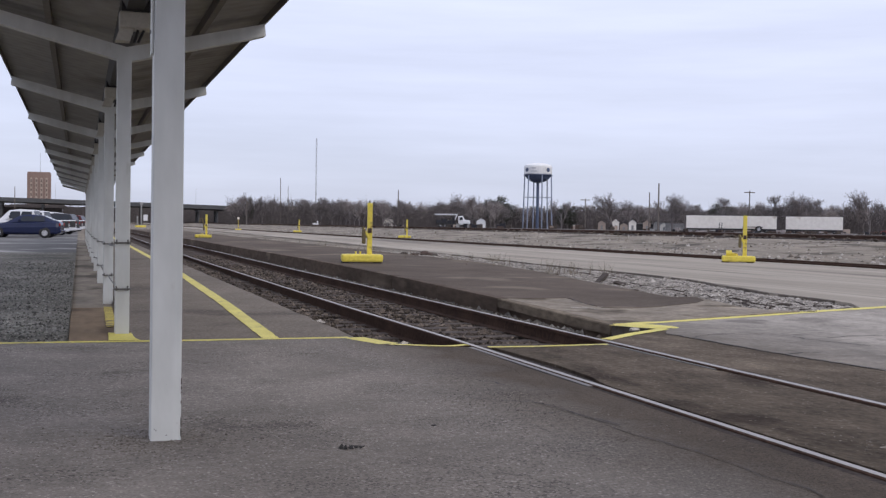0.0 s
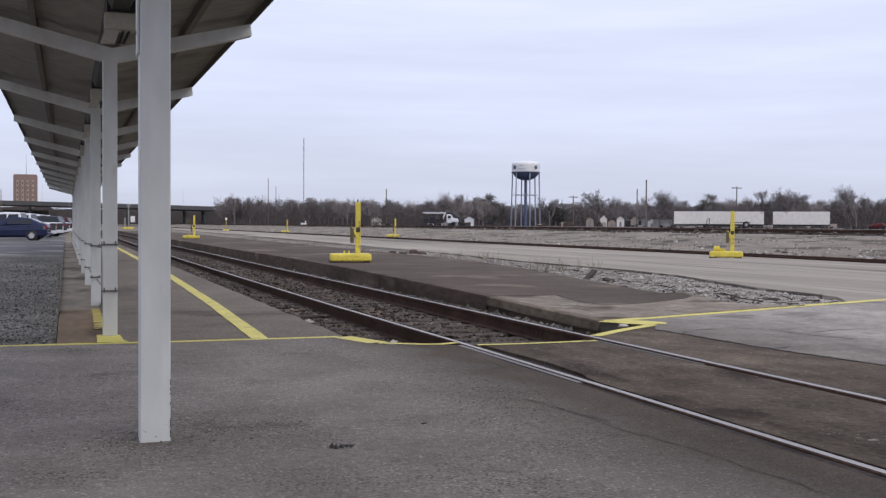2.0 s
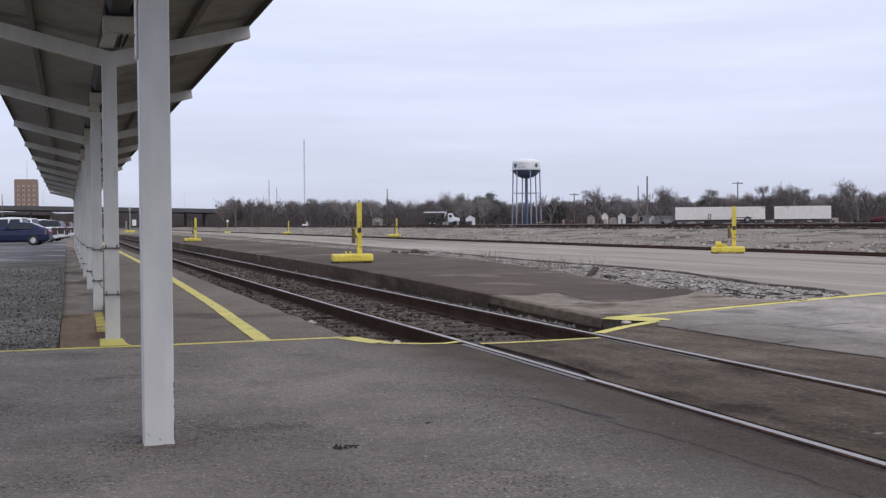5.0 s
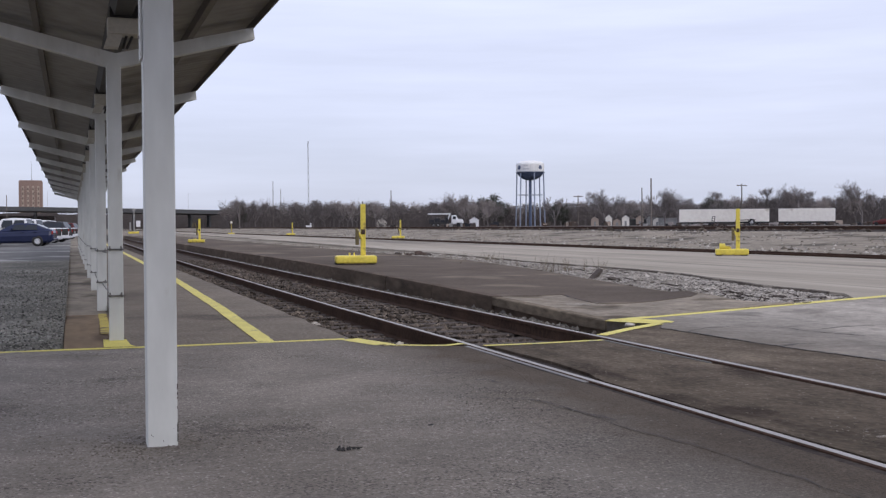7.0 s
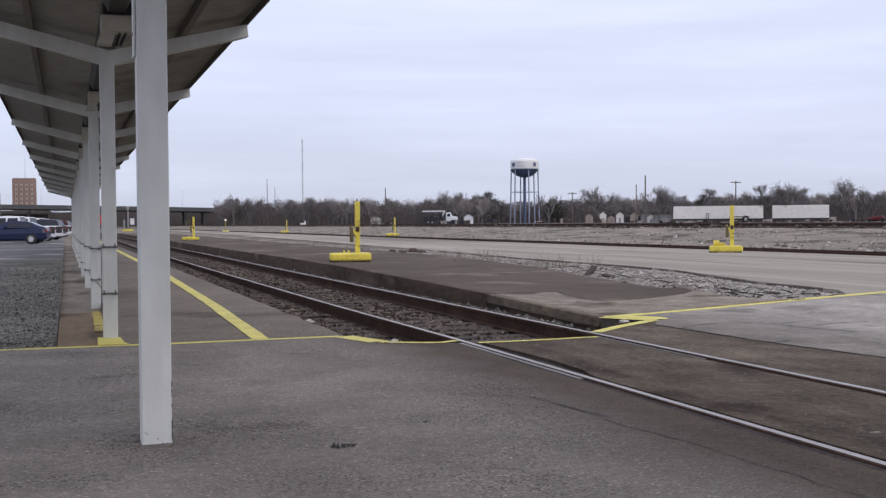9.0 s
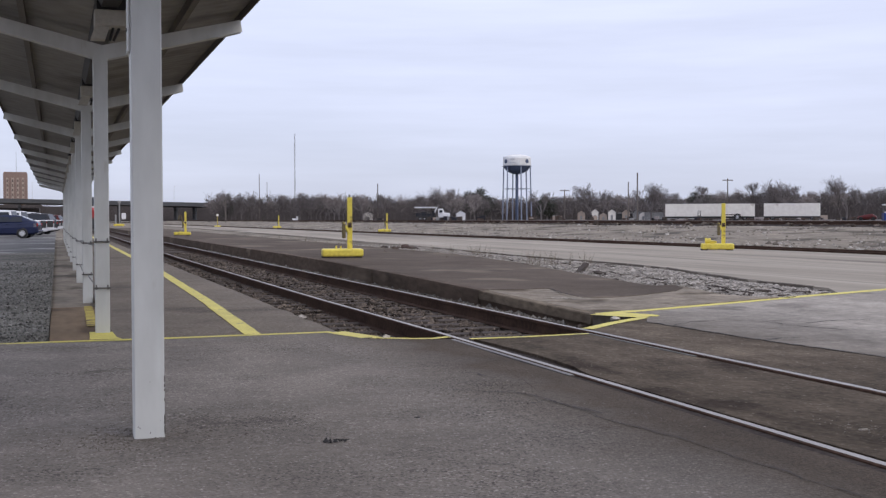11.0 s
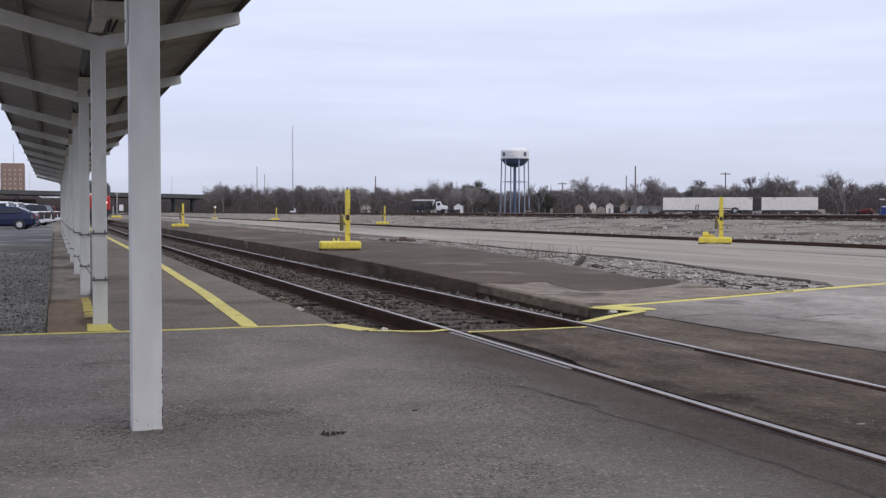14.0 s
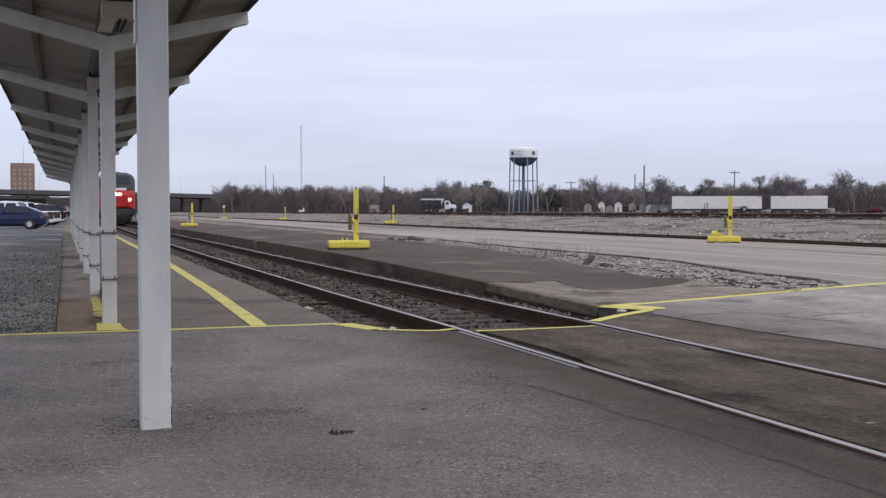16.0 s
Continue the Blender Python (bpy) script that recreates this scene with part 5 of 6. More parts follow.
def build_water_tower():
    t = thing("water_tower", "white water tank on tall blue steel legs", "water tower", pose(121.0, 281.5, 0.72))
    t.scale = (0.68, 0.68, 0.68)
    bm = bmesh.new()
    lathe(bm, [(5.55, 22.2), (5.75, 22.5), (5.75, 25.3), (5.5, 25.9), (4.2, 26.5), (2.0, 26.9), (0.3, 27.0)], 36)
    tank = part("tank", bm, TOWERWHITE, t, "white painted steel tank", smooth=False)
    for a in (196, 292):
        bm = bmesh.new()
        c, s = math.cos(radians(a)), math.sin(radians(a))
        p = Vector((5.77 * c, 5.77 * s, 24.0))
        rod(bm, p - Vector((c, s, 0)) * 0.2, p + Vector((c, s, 0)) * 0.04, 0.85, seg=20)
        part("emblem", bm, TOWERBLUE, tank, "plain round blue emblem")
    # lettering too faint to read: plain grey bars that follow the tank's round
    for z, spread in ((24.6, 9), (23.4, 13)):
        bm = bmesh.new()
        for k in range(4):
            c, d = (radians(229 - spread + 2 * spread * (k + e) / 4) for e in (0, 0.9))
            q = [(5.78 * math.cos(c), 5.78 * math.sin(c)), (5.78 * math.cos(d), 5.78 * math.sin(d)), (5.70 * math.cos(d), 5.70 * math.sin(d)), (5.70 * math.cos(c), 5.70 * math.sin(c))]
            prism(bm, q, z - 0.3, z + 0.3)
        part("lettering", bm, FAINT, tank, "faint grey lettering bars")
    bm = bmesh.new()
    lathe(bm, [(1.2, 18.9), (2.8, 19.4), (4.4, 20.4), (5.4, 21.7), (5.6, 22.2)], 36)
    part("bowl", bm, TOWERBLUE, t, "dark blue hemispherical bowl")
    bm = bmesh.new()
    lathe(bm, [(6.0, 21.95), (6.0, 22.07)], 36)
    part("catwalk", bm, TOWERBLUE, t)
    bm = bmesh.new()
    rod(bm, (0, 0, -0.5), (0, 0, 19.0), 0.6, seg=16)
    part("riser_pipe", bm, TOWERBLUE, t)
    for k in range(6):
        a = k * math.pi / 3 + 0.42
        bm = bmesh.new()
        rod(bm, (6.1 * math.cos(a), 6.1 * math.sin(a), -0.7), (5.55 * math.cos(a), 5.55 * math.sin(a), 22.1), 0.29, 0.27, 8)
        part("leg", bm, LEGBLUE, t)
        for z in (12.9,):
            b = a + math.pi / 3
            r = 6.1 - 0.55 * z / 22
            bm = bmesh.new()
            rod(bm, (r * math.cos(a), r * math.sin(a), z), (r * math.cos(b), r * math.sin(b), z), 0.11, seg=6)
            part("strut", bm, LEGBLUE, t)


def build_trailers():
    for label, x0, y0, x1, y1 in (("long white box trailer standing beside the yard", 97.45, 163.1, 109.7, 155.1), ("shorter white box trailer standing beside the yard", 110.9, 154.3, 118.0, 148.95)):
        L = math.hypot(x1 - x0, y1 - y0)
        t = thing("box_trailer", label, "trailer", pose(x0, y0, 0.85, 0, 0, math.degrees(math.atan2(y1 - y0, x1 - x0))), group="white trailers")
        bm = bmesh.new()
        box(bm, 0, L, 0, 2.5, 0.62, 2.75, 0.03)
        part("box", bm, TRAILERWHITE, t)
        for k in range(int(L / 0.62)):
            bm = bmesh.new()
            box(bm, 0.3 + k * 0.62, 0.34 + k * 0.62, -0.02, 0.02, 0.68, 2.70)
            part("seam", bm, TRAILERWHITE, t)
        bm = bmesh.new()
        box(bm, 0.05, L - 0.05, 0.05, 2.4, 0.36, 0.63)
        part("chassis", bm, BLACK, t)
        tyre, rim = wheel_mesh(0.5, 0.28)
        for x in (L - 1.6, L - 2.8) if L > 10 else (1.4, L - 1.2):
            for y in (0.25, 2.25):
                w = share_part("wheel", tyre, t, pose(x, y, 0.45, 90, 0, 0))
                share_part("rim", rim, w, pose(0, 0, 0))


def build_yard_clutter():
    """Small things that stand before the long trailer."""
    u = thing("utility_trailer", "small dark flat trailer with one large wheel showing", "trailer", pose(105.9, 155.6, 0.86, 0, 0, -33))
    bm = bmesh.new()
    box(bm, -2.0, 1.2, -0.05, 0.05, 0.85, 0.97)
    box(bm, -2.0, 1.2, 0.9, 1.0, 0.85, 0.97)
    for x in (-2.0, -0.9, 0.2, 1.1):
        box(bm, x, x + 0.1, 0.05, 0.9, 0.86, 0.96)
    part("frame", bm, CHIP, u)
    bm = bmesh.new()
    box(bm, -2.0, -1.93, -0.04, 0.04, 0, 0.86)
    part("prop", bm, CHIP, u)
    tyre, rim = wheel_mesh(0.56, 0.26)
    for y in (-0.12, 1.1):
        w = share_part("wheel", tyre, u, pose(0.6, y, 0.54, 90, 0, 0))
        share_part("rim", rim, w, pose(0, 0, 0.01))
    k = thing("sack_barrow", "small dark hand barrow leaning at a trailer", "hand barrow", pose(101.6, 159.3, 0.86, 0, 0, -33))
    bm = bmesh.new()
    for x in (-0.22, 0.22):
        rod(bm, (x, 0, 0.1), (x + 0.12, 0.25, 1.55), 0.05, seg=6)
    for z in (0.4, 0.8, 1.2, 1.5):
        rod(bm, (-0.22 + z * 0.08, z * 0.17, z), (0.22 + z * 0.08, z * 0.17, z), 0.04, seg=6)
    part("frame", bm, CHARCOAL, k)
    for x in (-0.32, 0.32):
        bm = bmesh.new()
        rod(bm, (x - 0.05, -0.05, 0.2), (x + 0.05, -0.05, 0.2), 0.2, seg=14)
        part("wheel", bm, TYRE, k)


def build_bucket_truck():
    t = thing("boom_truck", "white boom truck with a dark rear body", "truck", pose(87.6, 270.2, 0.82, 0, 0, -18))
    bm = bmesh.new()
    box(bm, 0, 5.3, 0, 2.4, 0.75, 1.15, 0.04)
    part("chassis", bm, BLACK, t)
    for k, (x0, x1, h) in enumerate(((0.1, 1.4, 1.9), (1.5, 2.9, 2.2), (3.0, 4.2, 1.8), (4.3, 5.0, 2.4))):
        bm = bmesh.new()
        box(bm, x0, x1, 0.1, 2.3, 1.15, h, 0.05)
        part("tool_locker", bm, CHARCOAL, t)
    bm = bmesh.new()
    shell(bm, [(5.9, 1.1, 0.95, 0.7, 2.95), (7.1, 1.15, 0.95, 0.7, 3.0), (7.6, 1.15, 1.1, 0.7, 2.0), (8.9, 1.1, 1.0, 0.7, 1.85), (9.0, 0.9, 0.8, 0.8, 1.5)])
    for v in bm.verts:
        v.co.y += 1.2
    part("cab", bm, CARWHITE, t)
    bm = bmesh.new()
    box(bm, 6.2, 7.0, -0.02, 0.2, 1.95, 2.65, 0.03)
    part("side_window", bm, GLASS, t)
    bm = bmesh.new()
    box(bm, -0.3, 5.7, 0.9, 1.4, 3.15, 3.5, 0.05)
    part("boom", bm, CARWHITE, t)
    bm = bmesh.new()
    rod(bm, (4.6, 1.15, 1.2), (5.6, 1.15, 3.4), 0.22, 0.18, 8)
    part("boom_mast", bm, CARWHITE, t)
    tyre, rim = wheel_mesh(0.5, 0.3)
    for x in (1.2, 2.4, 8.1):
        for y in (0.15, 2.25):
            w = share_part("wheel", tyre, t, pose(x, y, 0.42, 90, 0, 0))
            share_part("rim", rim, w, pose(0, 0, 0))


def shed(label, x, y, z, w, d, h, wall, turn, roof=None):
    s = thing("shed", label, "shed", pose(x, y, z, 0, 0, turn), group="sheds beyond the yard")
    bm = bmesh.new()
    extrude_y(bm, [(-w / 2, 0), (w / 2, 0), (w / 2, h * 0.72), (0, h), (-w / 2, h * 0.72)], 0, d)
    part("wall", bm, wall, s)
    bm = bmesh.new()
    for k in (-1, 1):
        extrude_y(bm, [(0, h + 0.02), (0, h + 0.1), (k * (w / 2 + 0.15), h * 0.72 - 0.02), (k * (w / 2 + 0.15), h * 0.72 - 0.1)], -0.15, d + 0.15)
    part("roof", bm, roof or wall, s)
    bm = bmesh.new()
    box(bm, -w * 0.14, w * 0.14, -0.04, 0.05, 0.02, h * 0.45)
    part("door", bm, PALELOT, s)


def build_sheds():
    rng = random.Random(21)
    shed("small white garden shed beyond the yard tracks", 97.3, 262.5, 0.83, 2.3, 3.0, 2.3, CARWHITE, -18)
    shed("low white house half hidden among bare trees", 80.6, 291.0, 0.8, 3.0, 5.0, 2.3, TRAILERWHITE, -14, PALELOT)
    c = thing("relay_cabinet", "small white equipment cabinet beside the yard tracks", "cabinet", pose(50.8, 244.8, 0.75, 0, 0, -12))
    bm = bmesh.new()
    box(bm, -0.65, 0.65, -0.4, 0.4, 0, 0.6, 0.04)
    part("body", bm, CARWHITE, c)
    bm = bmesh.new()
    box(bm, 0.3, 0.6, -0.2, 0.2, 0.6, 1.1, 0.03)
    part("vent_hood", bm, CARWHITE, c)
    # a row of small pale huts and scrap beyond the yard
    for k in range(7):
        u = k / 6
        shed("small pale hut in a row beyond the yard", 121 + 12 * u + rng.uniform(-0.6, 0.6), 241 - 9 * u, 0.85, rng.uniform(1.2, 2.0), 2.5, rng.uniform(1.7, 2.6), rng.choice((TRAILERWHITE, TRAILERWHITE, PALELOT, STONEBAND)), -28, rng.choice((CHARCOAL, PALELOT, TRAILERWHITE)))
    for k, (x, y, w) in enumerate(((137, 226, 6.5), (133.5, 236, 7.5))):
        h = thing("warehouse", "low grey metal warehouse beyond the yard", "building", pose(x, y, 0.85, 0, 0, -32))
        bm = bmesh.new()
        extrude_y(bm, [(-w, 0), (w, 0), (w, 1.5), (0, 1.9), (-w, 1.5)], 0, 5)
        part("wall", bm, DECK if k else PALELOT, h)
        bm = bmesh.new()
        extrude_y(bm, [(-w - 0.2, 1.52), (w + 0.2, 1.52), (0, 1.98)], -0.2, 5.2)
        part("roof", bm, PALELOT, h)
    for k in range(16):
        x = 80 + 75 * rng.random()
        y = 300 - (x - 60) * 1.15 + rng.uniform(-12, 12)
        w, d, hh = rng.uniform(1.2, 4.5), rng.uniform(1, 2), rng.uniform(0.5, 1.4)
        s = thing("scrap_pile", "pile of dark scrap and timber beyond the yard", "scrap pile", pose(x, y, 0.82, 0, 0, rng.uniform(-50, 20)), group="scrap beyond the yard")
        for j in range(7):
            bm = bmesh.new()
            a, b = rng.uniform(-w / 2, w / 2), rng.uniform(-d / 2, d / 2)
            box(bm, a - rng.uniform(0.2, 0.8), a + rng.uniform(0.2, 0.8), b - 0.3, b + 0.3, 0, hh * rng.uniform(0.3, 1), 0.03)
            part("scrap_piece", bm, rng.choice((CHARCOAL, CHIP, STONEBAND, TIE, TIE, PALELOT)), s)
    # red machines at the far end of the trailers
    m = thing("garden_tractor", "small red machine beyond the yard tracks", "tractor", pose(97.6, 114, 0.8, 0, 0, -44))
    bm = bmesh.new()
    shell(bm, [(-1.2, 0.4, 0.3, 0.15, 0.5), (-0.4, 0.5, 0.45, 0.15, 0.75), (0.6, 0.5, 0.4, 0.15, 0.9), (1.1, 0.45, 0.4, 0.2, 0.5)])
    part("hood", bm, CARRED, m)
    for x in (-0.8, 0.7):
        bm = bmesh.new()
        rod(bm, (x, -0.6, 0.25), (x, 0.6, 0.25), 0.25, seg=12)
        part("wheel", bm, TYRE, m)
    for k, (x, y, L) in enumerate(((100.6, 111.4, 4.6), (103.6, 108.6, 4.4))):
        c = thing("blue_container", "blue steel container beyond the yard tracks", "container", pose(x, y, 0.75, 0, 0, -44), group="blue containers")
        bm = bmesh.new()
        box(bm, -L / 2, L / 2, 0, 2.4, 0.05, 1.05, 0.04)
        part("box", bm, BLUE, c)
        for j in range(int(L / 0.5)):
            bm = bmesh.new()
            box(bm, -L / 2 + 0.2 + j * 0.5, -L / 2 + 0.28 + j * 0.5, -0.03, 0.01, 0.1, 1.0)
            part("rib", bm, BLUE, c)
        bm = bmesh.new()
        box(bm, -L / 2 + 0.3, L / 2 - 0.3, 0.2, 2.2, 1.05, 1.2, 0.04)
        part("lid", bm, CARWHITE if k == 0 else BLUE, c)
    # low dark scrap along the foot of the trailers
    for k in range(22):
        u = k / 21
        s = thing("scrap_pile", "low pile of dark scrap beside the trailers", "scrap pile", pose(92 + 30 * u + rng.uniform(-1, 1), 158 - 48 * u + rng.uniform(-1, 1), 0.83, 0, 0, rng.uniform(-60, 0)), group="scrap beyond the yard")
        for j in range(6):
            bm = bmesh.new()
            a, c = rng.uniform(-1.2, 1.2), rng.uniform(0.15, 0.7)
            box(bm, a - rng.uniform(0.1, 0.6), a + rng.uniform(0.1, 0.6), -0.3, 0.3, 0, c * rng.uniform(0.3, 1), 0.03)
            part("scrap_piece", bm, rng.choice((CHARCOAL, TIE, CHIP, TIE, BARK2)), s)


def build_poles():
    def pole(x, y, z0, top, arms=1, r=0.15):
        p = thing("utility_pole", "dark timber utility pole with a crossarm", "utility pole", pose(x, y, z0), group="utility poles")
        bm = bmesh.new()
        rod(bm, (0, 0, -0.5), (0, 0, top - z0), r, r * 0.7, 7)
        part("pole", bm, WOOD, p)
        for k in range(arms):
            bm = bmesh.new()
            box(bm, -1.3, 1.3, -0.08, 0.08, top - z0 - 0.45 - k * 0.9, top - z0 - 0.25 - k * 0.9)
            part("crossarm", bm, WOOD, p)
    pole(139.6, 207.4, 0.8, 9.9, 1, 0.17)
    pole(113.1, 200.3, 0.8, 10.6, 0, 0.2)
    pole(126, 227.4, 0.8, 9.7, 0, 0.17)
    pole(51.6, 295.5, 0.75, 13.4, 0, 0.12)
    pole(54.5, 300, 0.75, 11.4, 0, 0.10)
    pole(82.7, 288.4, 0.8, 10.8, 0, 0.18)
    pole(125.9, 261.3, 0.8, 8.9, 1, 0.18)
    pole(114.6, 125.6, 0.8, 8.1, 1, 0.15)
    pole(-15.6, 299.6, 0, 9.5, 0, 0.13)
    pole(35.6, 247.5, 0.7, 5.8, 0, 0.10)
    l = thing("lamp_post", "thin grey lamp post beside the containers", "lamp post", pose(98.8, 112.6, 0.83))
    bm = bmesh.new()
    rod(bm, (0, 0, -0.3), (0, 0, 1.9), 0.06, seg=8)
    part("pole", bm, CABLE, l)
    bm = bmesh.new()
    box(bm, -0.1, 0.5, -0.15, 0.15, 1.9, 2.05, 0.03)
    part("lamp_head", bm, CARWHITE, l)
    m = thing("radio_mast", "tall thin guyed radio mast far off", "mast", pose(121.9, 587.5, 0.7))
    for k in range(12):
        bm = bmesh.new()
        z0, z1 = k * 3.9, k * 3.9 + 3.9
        for a in range(3):
            c = Vector((0.32 * math.cos(a * 2.094), 0.32 * math.sin(a * 2.094), 0))
            d = Vector((0.32 * math.cos((a + 1) * 2.094), 0.32 * math.sin((a + 1) * 2.094), 0))
            rod(bm, c + Vector((0, 0, z0)), c + Vector((0, 0, z1)), 0.05, seg=4, caps=False)
            rod(bm, c + Vector((0, 0, z0)), d + Vector((0, 0, z1)), 0.03, seg=4, caps=False)
        part("section", bm, CABLE, m)


# ---- trees ----
def bare_tree(height, seed, spread=1.0):
    """Trunk mesh and branch mesh of a leafless tree."""
    rng = random.Random(seed)
    trunk, crown = bmesh.new(), bmesh.new()

    def grow(p, d, length, r, depth):
        q = p + d * length
        if depth > 4:
            w = d.cross(Vector((rng.gauss(0, 1), rng.gauss(0, 1), rng.gauss(0, 1)))).normalized() * (0.017 if depth < 6 else 0.014)
            crown.faces.new([crown.verts.new(c) for c in (p - w, p + w, q)])
        else:
            rod(trunk if depth < 2 else crown, p, q, r, r * 0.65, 6 if depth < 2 else 3, caps=False)
        if depth > 5:
            return
        for k in range(3 if depth < 2 else 4):
            a = rng.uniform(0, 6.28)
            tilt = rng.uniform(0.3, 0.85) * spread
            u = d.orthogonal().normalized()
            w = d.cross(u)
            nd = (d * math.cos(tilt) + (u * math.cos(a) + w * math.sin(a)) * math.sin(tilt) + Vector((0, 0, 0.20))).normalized()
            grow(p.lerp(q, rng.uniform(0.5, 1.0)), nd, length * rng.uniform(0.64, 0.85), max(r * 0.54, 0.014), depth + 1)

    grow(Vector((0, 0, -0.4)), Vector((rng.uniform(-0.06, 0.06), rng.uniform(-0.06, 0.06), 1)).normalized(), height * 0.30, height * 0.022, 0)
    return trunk, crown


def leafy_tree(height, width, seed, count=1700):
    rng = random.Random(seed)
    trunk, crown = bmesh.new(), bmesh.new()
    rod(trunk, (0, 0, -0.4), (0, 0, height * 0.5), 0.3, 0.2, 8)
    clumps = []
    for k in range(26):
        a, u = rng.uniform(0, 6.28), rng.random() ** 0.5
        z = height * (0.22 + 0.68 * rng.random())
        f = max(0.15, 1 - ((z / height - 0.5) / 0.55) ** 2)
        c = Vector((u * width * 0.42 * f * math.cos(a), u * width * 0.42 * f * math.sin(a), z))
        rod(trunk, (0, 0, min(z * 0.7, height * 0.5)), c, 0.08, 0.03, 4, caps=False)
        clumps.append(c)
    for k in range(count):
        c = rng.choice(clumps) + Vector((rng.gauss(0, 1), rng.gauss(0, 1), rng.gauss(0, 0.7))) * width * 0.085
        n = Vector((rng.gauss(0, 1), rng.gauss(0, 1), rng.gauss(0, 1))).normalized()
        u = n.orthogonal().normalized() * rng.uniform(0.09, 0.2)
        w = n.cross(u)
        crown.faces.new([crown.verts.new(p) for p in (c + u, c + w * 0.7, c - u, c - w * 0.7)])
    return trunk, crown


def tree_from(meshes, label, category, at):
    t = thing("tree", label, category, at, group="trees behind the yard")
    share_part("trunk", meshes[0], t, pose(0, 0, 0))
    share_part("crown", meshes[1], t, pose(0, 0, 0))
    return t


def build_trees():
    rng = random.Random(77)
    kinds = []
    for k in range(6):
        tr, cr = bare_tree(9, 100 + k, 0.85 + 0.12 * (k % 3))
        kinds.append((mesh_of("trunk", tr, BARK), mesh_of("crown", cr, BARK2 if k % 3 == 1 else BARK)))
    tr, cr = leafy_tree(8, 8, 5, 4200)
    oak = (mesh_of("trunk", tr, BARK), mesh_of("crown", cr, LEAF))
    # angle from the track's way and range of the tree line, with a band of depth
    ang = 7.6
    while ang < 47:
        dist = 300 + 14 * math.sin(ang * 0.8) + rng.uniform(-10, 25)
        a = radians(ang)
        if 21.6 < ang < 25:
            dist += 40
        x, y = dist * math.sin(a), dist * math.cos(a)
        s = rng.uniform(0.76, 1.08)
        if ang > 33:
            s *= 1.16
        t = tree_from(rng.choice(kinds), "bare brown winter tree in the far tree line", "tree", pose(x, y, 0.75, 0, 0, rng.uniform(0, 360)))
        t.scale = (s * rng.uniform(0.9, 1.2),) * 2 + (s,)
        ang += rng.uniform(0.12, 0.26)
    for x, y, s in ((109.0, 283, 1.16), (111.5, 285, 1.0), (124.0, 268, 0.86), (126, 270, 0.66), (42.3, 292, 0.95), (148, 232, 0.9)):
        t = tree_from(oak, "dark evergreen oak among bare trees", "tree", pose(x, y, 0.75, 0, 0, rng.uniform(0, 360)))
        t.scale = (s, s, s) if x > 50 else (s * 0.5, s * 0.5, s)
    for ang, dist, s in ((19.5, 290, 1.35), (18.9, 294, 1.2), (20.2, 296, 1.15), (24.5, 285, 1.15), (27.05, 270, 1.32), (27.7, 275, 1.1), (30.16, 262, 1.28), (30.8, 264, 1.15), (32.8, 258, 1.15), (34.9, 250, 1.2), (36.2, 248, 1.15), (36.8, 247, 1.28), (39.6, 240, 1.32), (42, 236, 1.2), (45, 235, 1.25), (8.2, 290, 1.22), (9.0, 292, 1.15), (11.9, 296, 1.12), (13, 300, 1.1), (15.2, 300, 1.05)):
        a = radians(ang)
        t = tree_from(rng.choice(kinds), "taller bare winter tree with open crown", "tree", pose(dist * math.sin(a), dist * math.cos(a), 0.75, 0, 0, rng.uniform(0, 360)))
        t.scale = (s, s, s * 0.97)
    # dense undergrowth: many thin upright stems and twigs
    nrng = np.random.default_rng(5)
    vs, fs = [], []
    n = 110000
    for i in range(n):
        a = radians(nrng.uniform(7.2, 47.5))
        dist = nrng.uniform(284, 350)
        if radians(21.5) < a < radians(25.2):
            dist = nrng.uniform(325, 350)
        if i % 5 == 0:
            a, dist = radians(nrng.uniform(-14, 8)), nrng.uniform(428, 450)
        top = 6.4 + 1.7 * noise.noise((math.degrees(a) * 0.9, 0, 7)) + 1.1 * noise.noise((math.degrees(a) * 4, 1, 7))
        z = 0.5 + max(1.0, top) * nrng.random() ** 1.25 * nrng.uniform(0.75, 1.0)
        x, y = dist * math.sin(a), dist * math.cos(a)
        w, lean, size = nrng.uniform(0.014, 0.045), nrng.normal(0, 0.75), nrng.uniform(0.6, 1.8)
        px, py = math.cos(a), -math.sin(a)
        wx, wz = w * math.cos(lean), w * math.sin(lean)
        dx, dz = size * math.sin(lean), size * math.cos(lean)
        vs += [(x - px * wx, y - py * wx, z + wz), (x + px * wx, y + py * wx, z - wz), (x + px * dx, y + py * dx, z + dz)]
        fs.append((3 * i, 3 * i + 1, 3 * i + 2))
    me = bpy.data.meshes.new("undergrowth")
    me.from_pydata(vs, [], fs)
    me.materials.append(BRUSH)
    tagged(new("undergrowth", me), "dense brown leafless undergrowth along the tree line", "undergrowth", kind="stuff")
    # a far wooded ridge behind
    bm = bmesh.new()
    prev = None
    for k in range(200):
        a = radians(-30 + k * 0.5)
        d = 465
        z = 6.8 + 1.0 * noise.noise((k * 0.31, 2, 2)) + 2 * noise.noise((k * 1.7, 5, 2))
        v = [bm.verts.new((d * math.sin(a), d * math.cos(a), 0.5)), bm.verts.new((d * math.sin(a), d * math.cos(a), z)), bm.verts.new(((d + 60) * math.sin(a), (d + 60) * math.cos(a), z * 0.9))]
        if prev:
            bm.faces.new((prev[0], v[0], v[1], prev[1])), bm.faces.new((prev[1], v[1], v[2], prev[2]))
        prev = v
    setting("backdrop", bm, BRUSH, "far brown woods on the horizon", "woods")


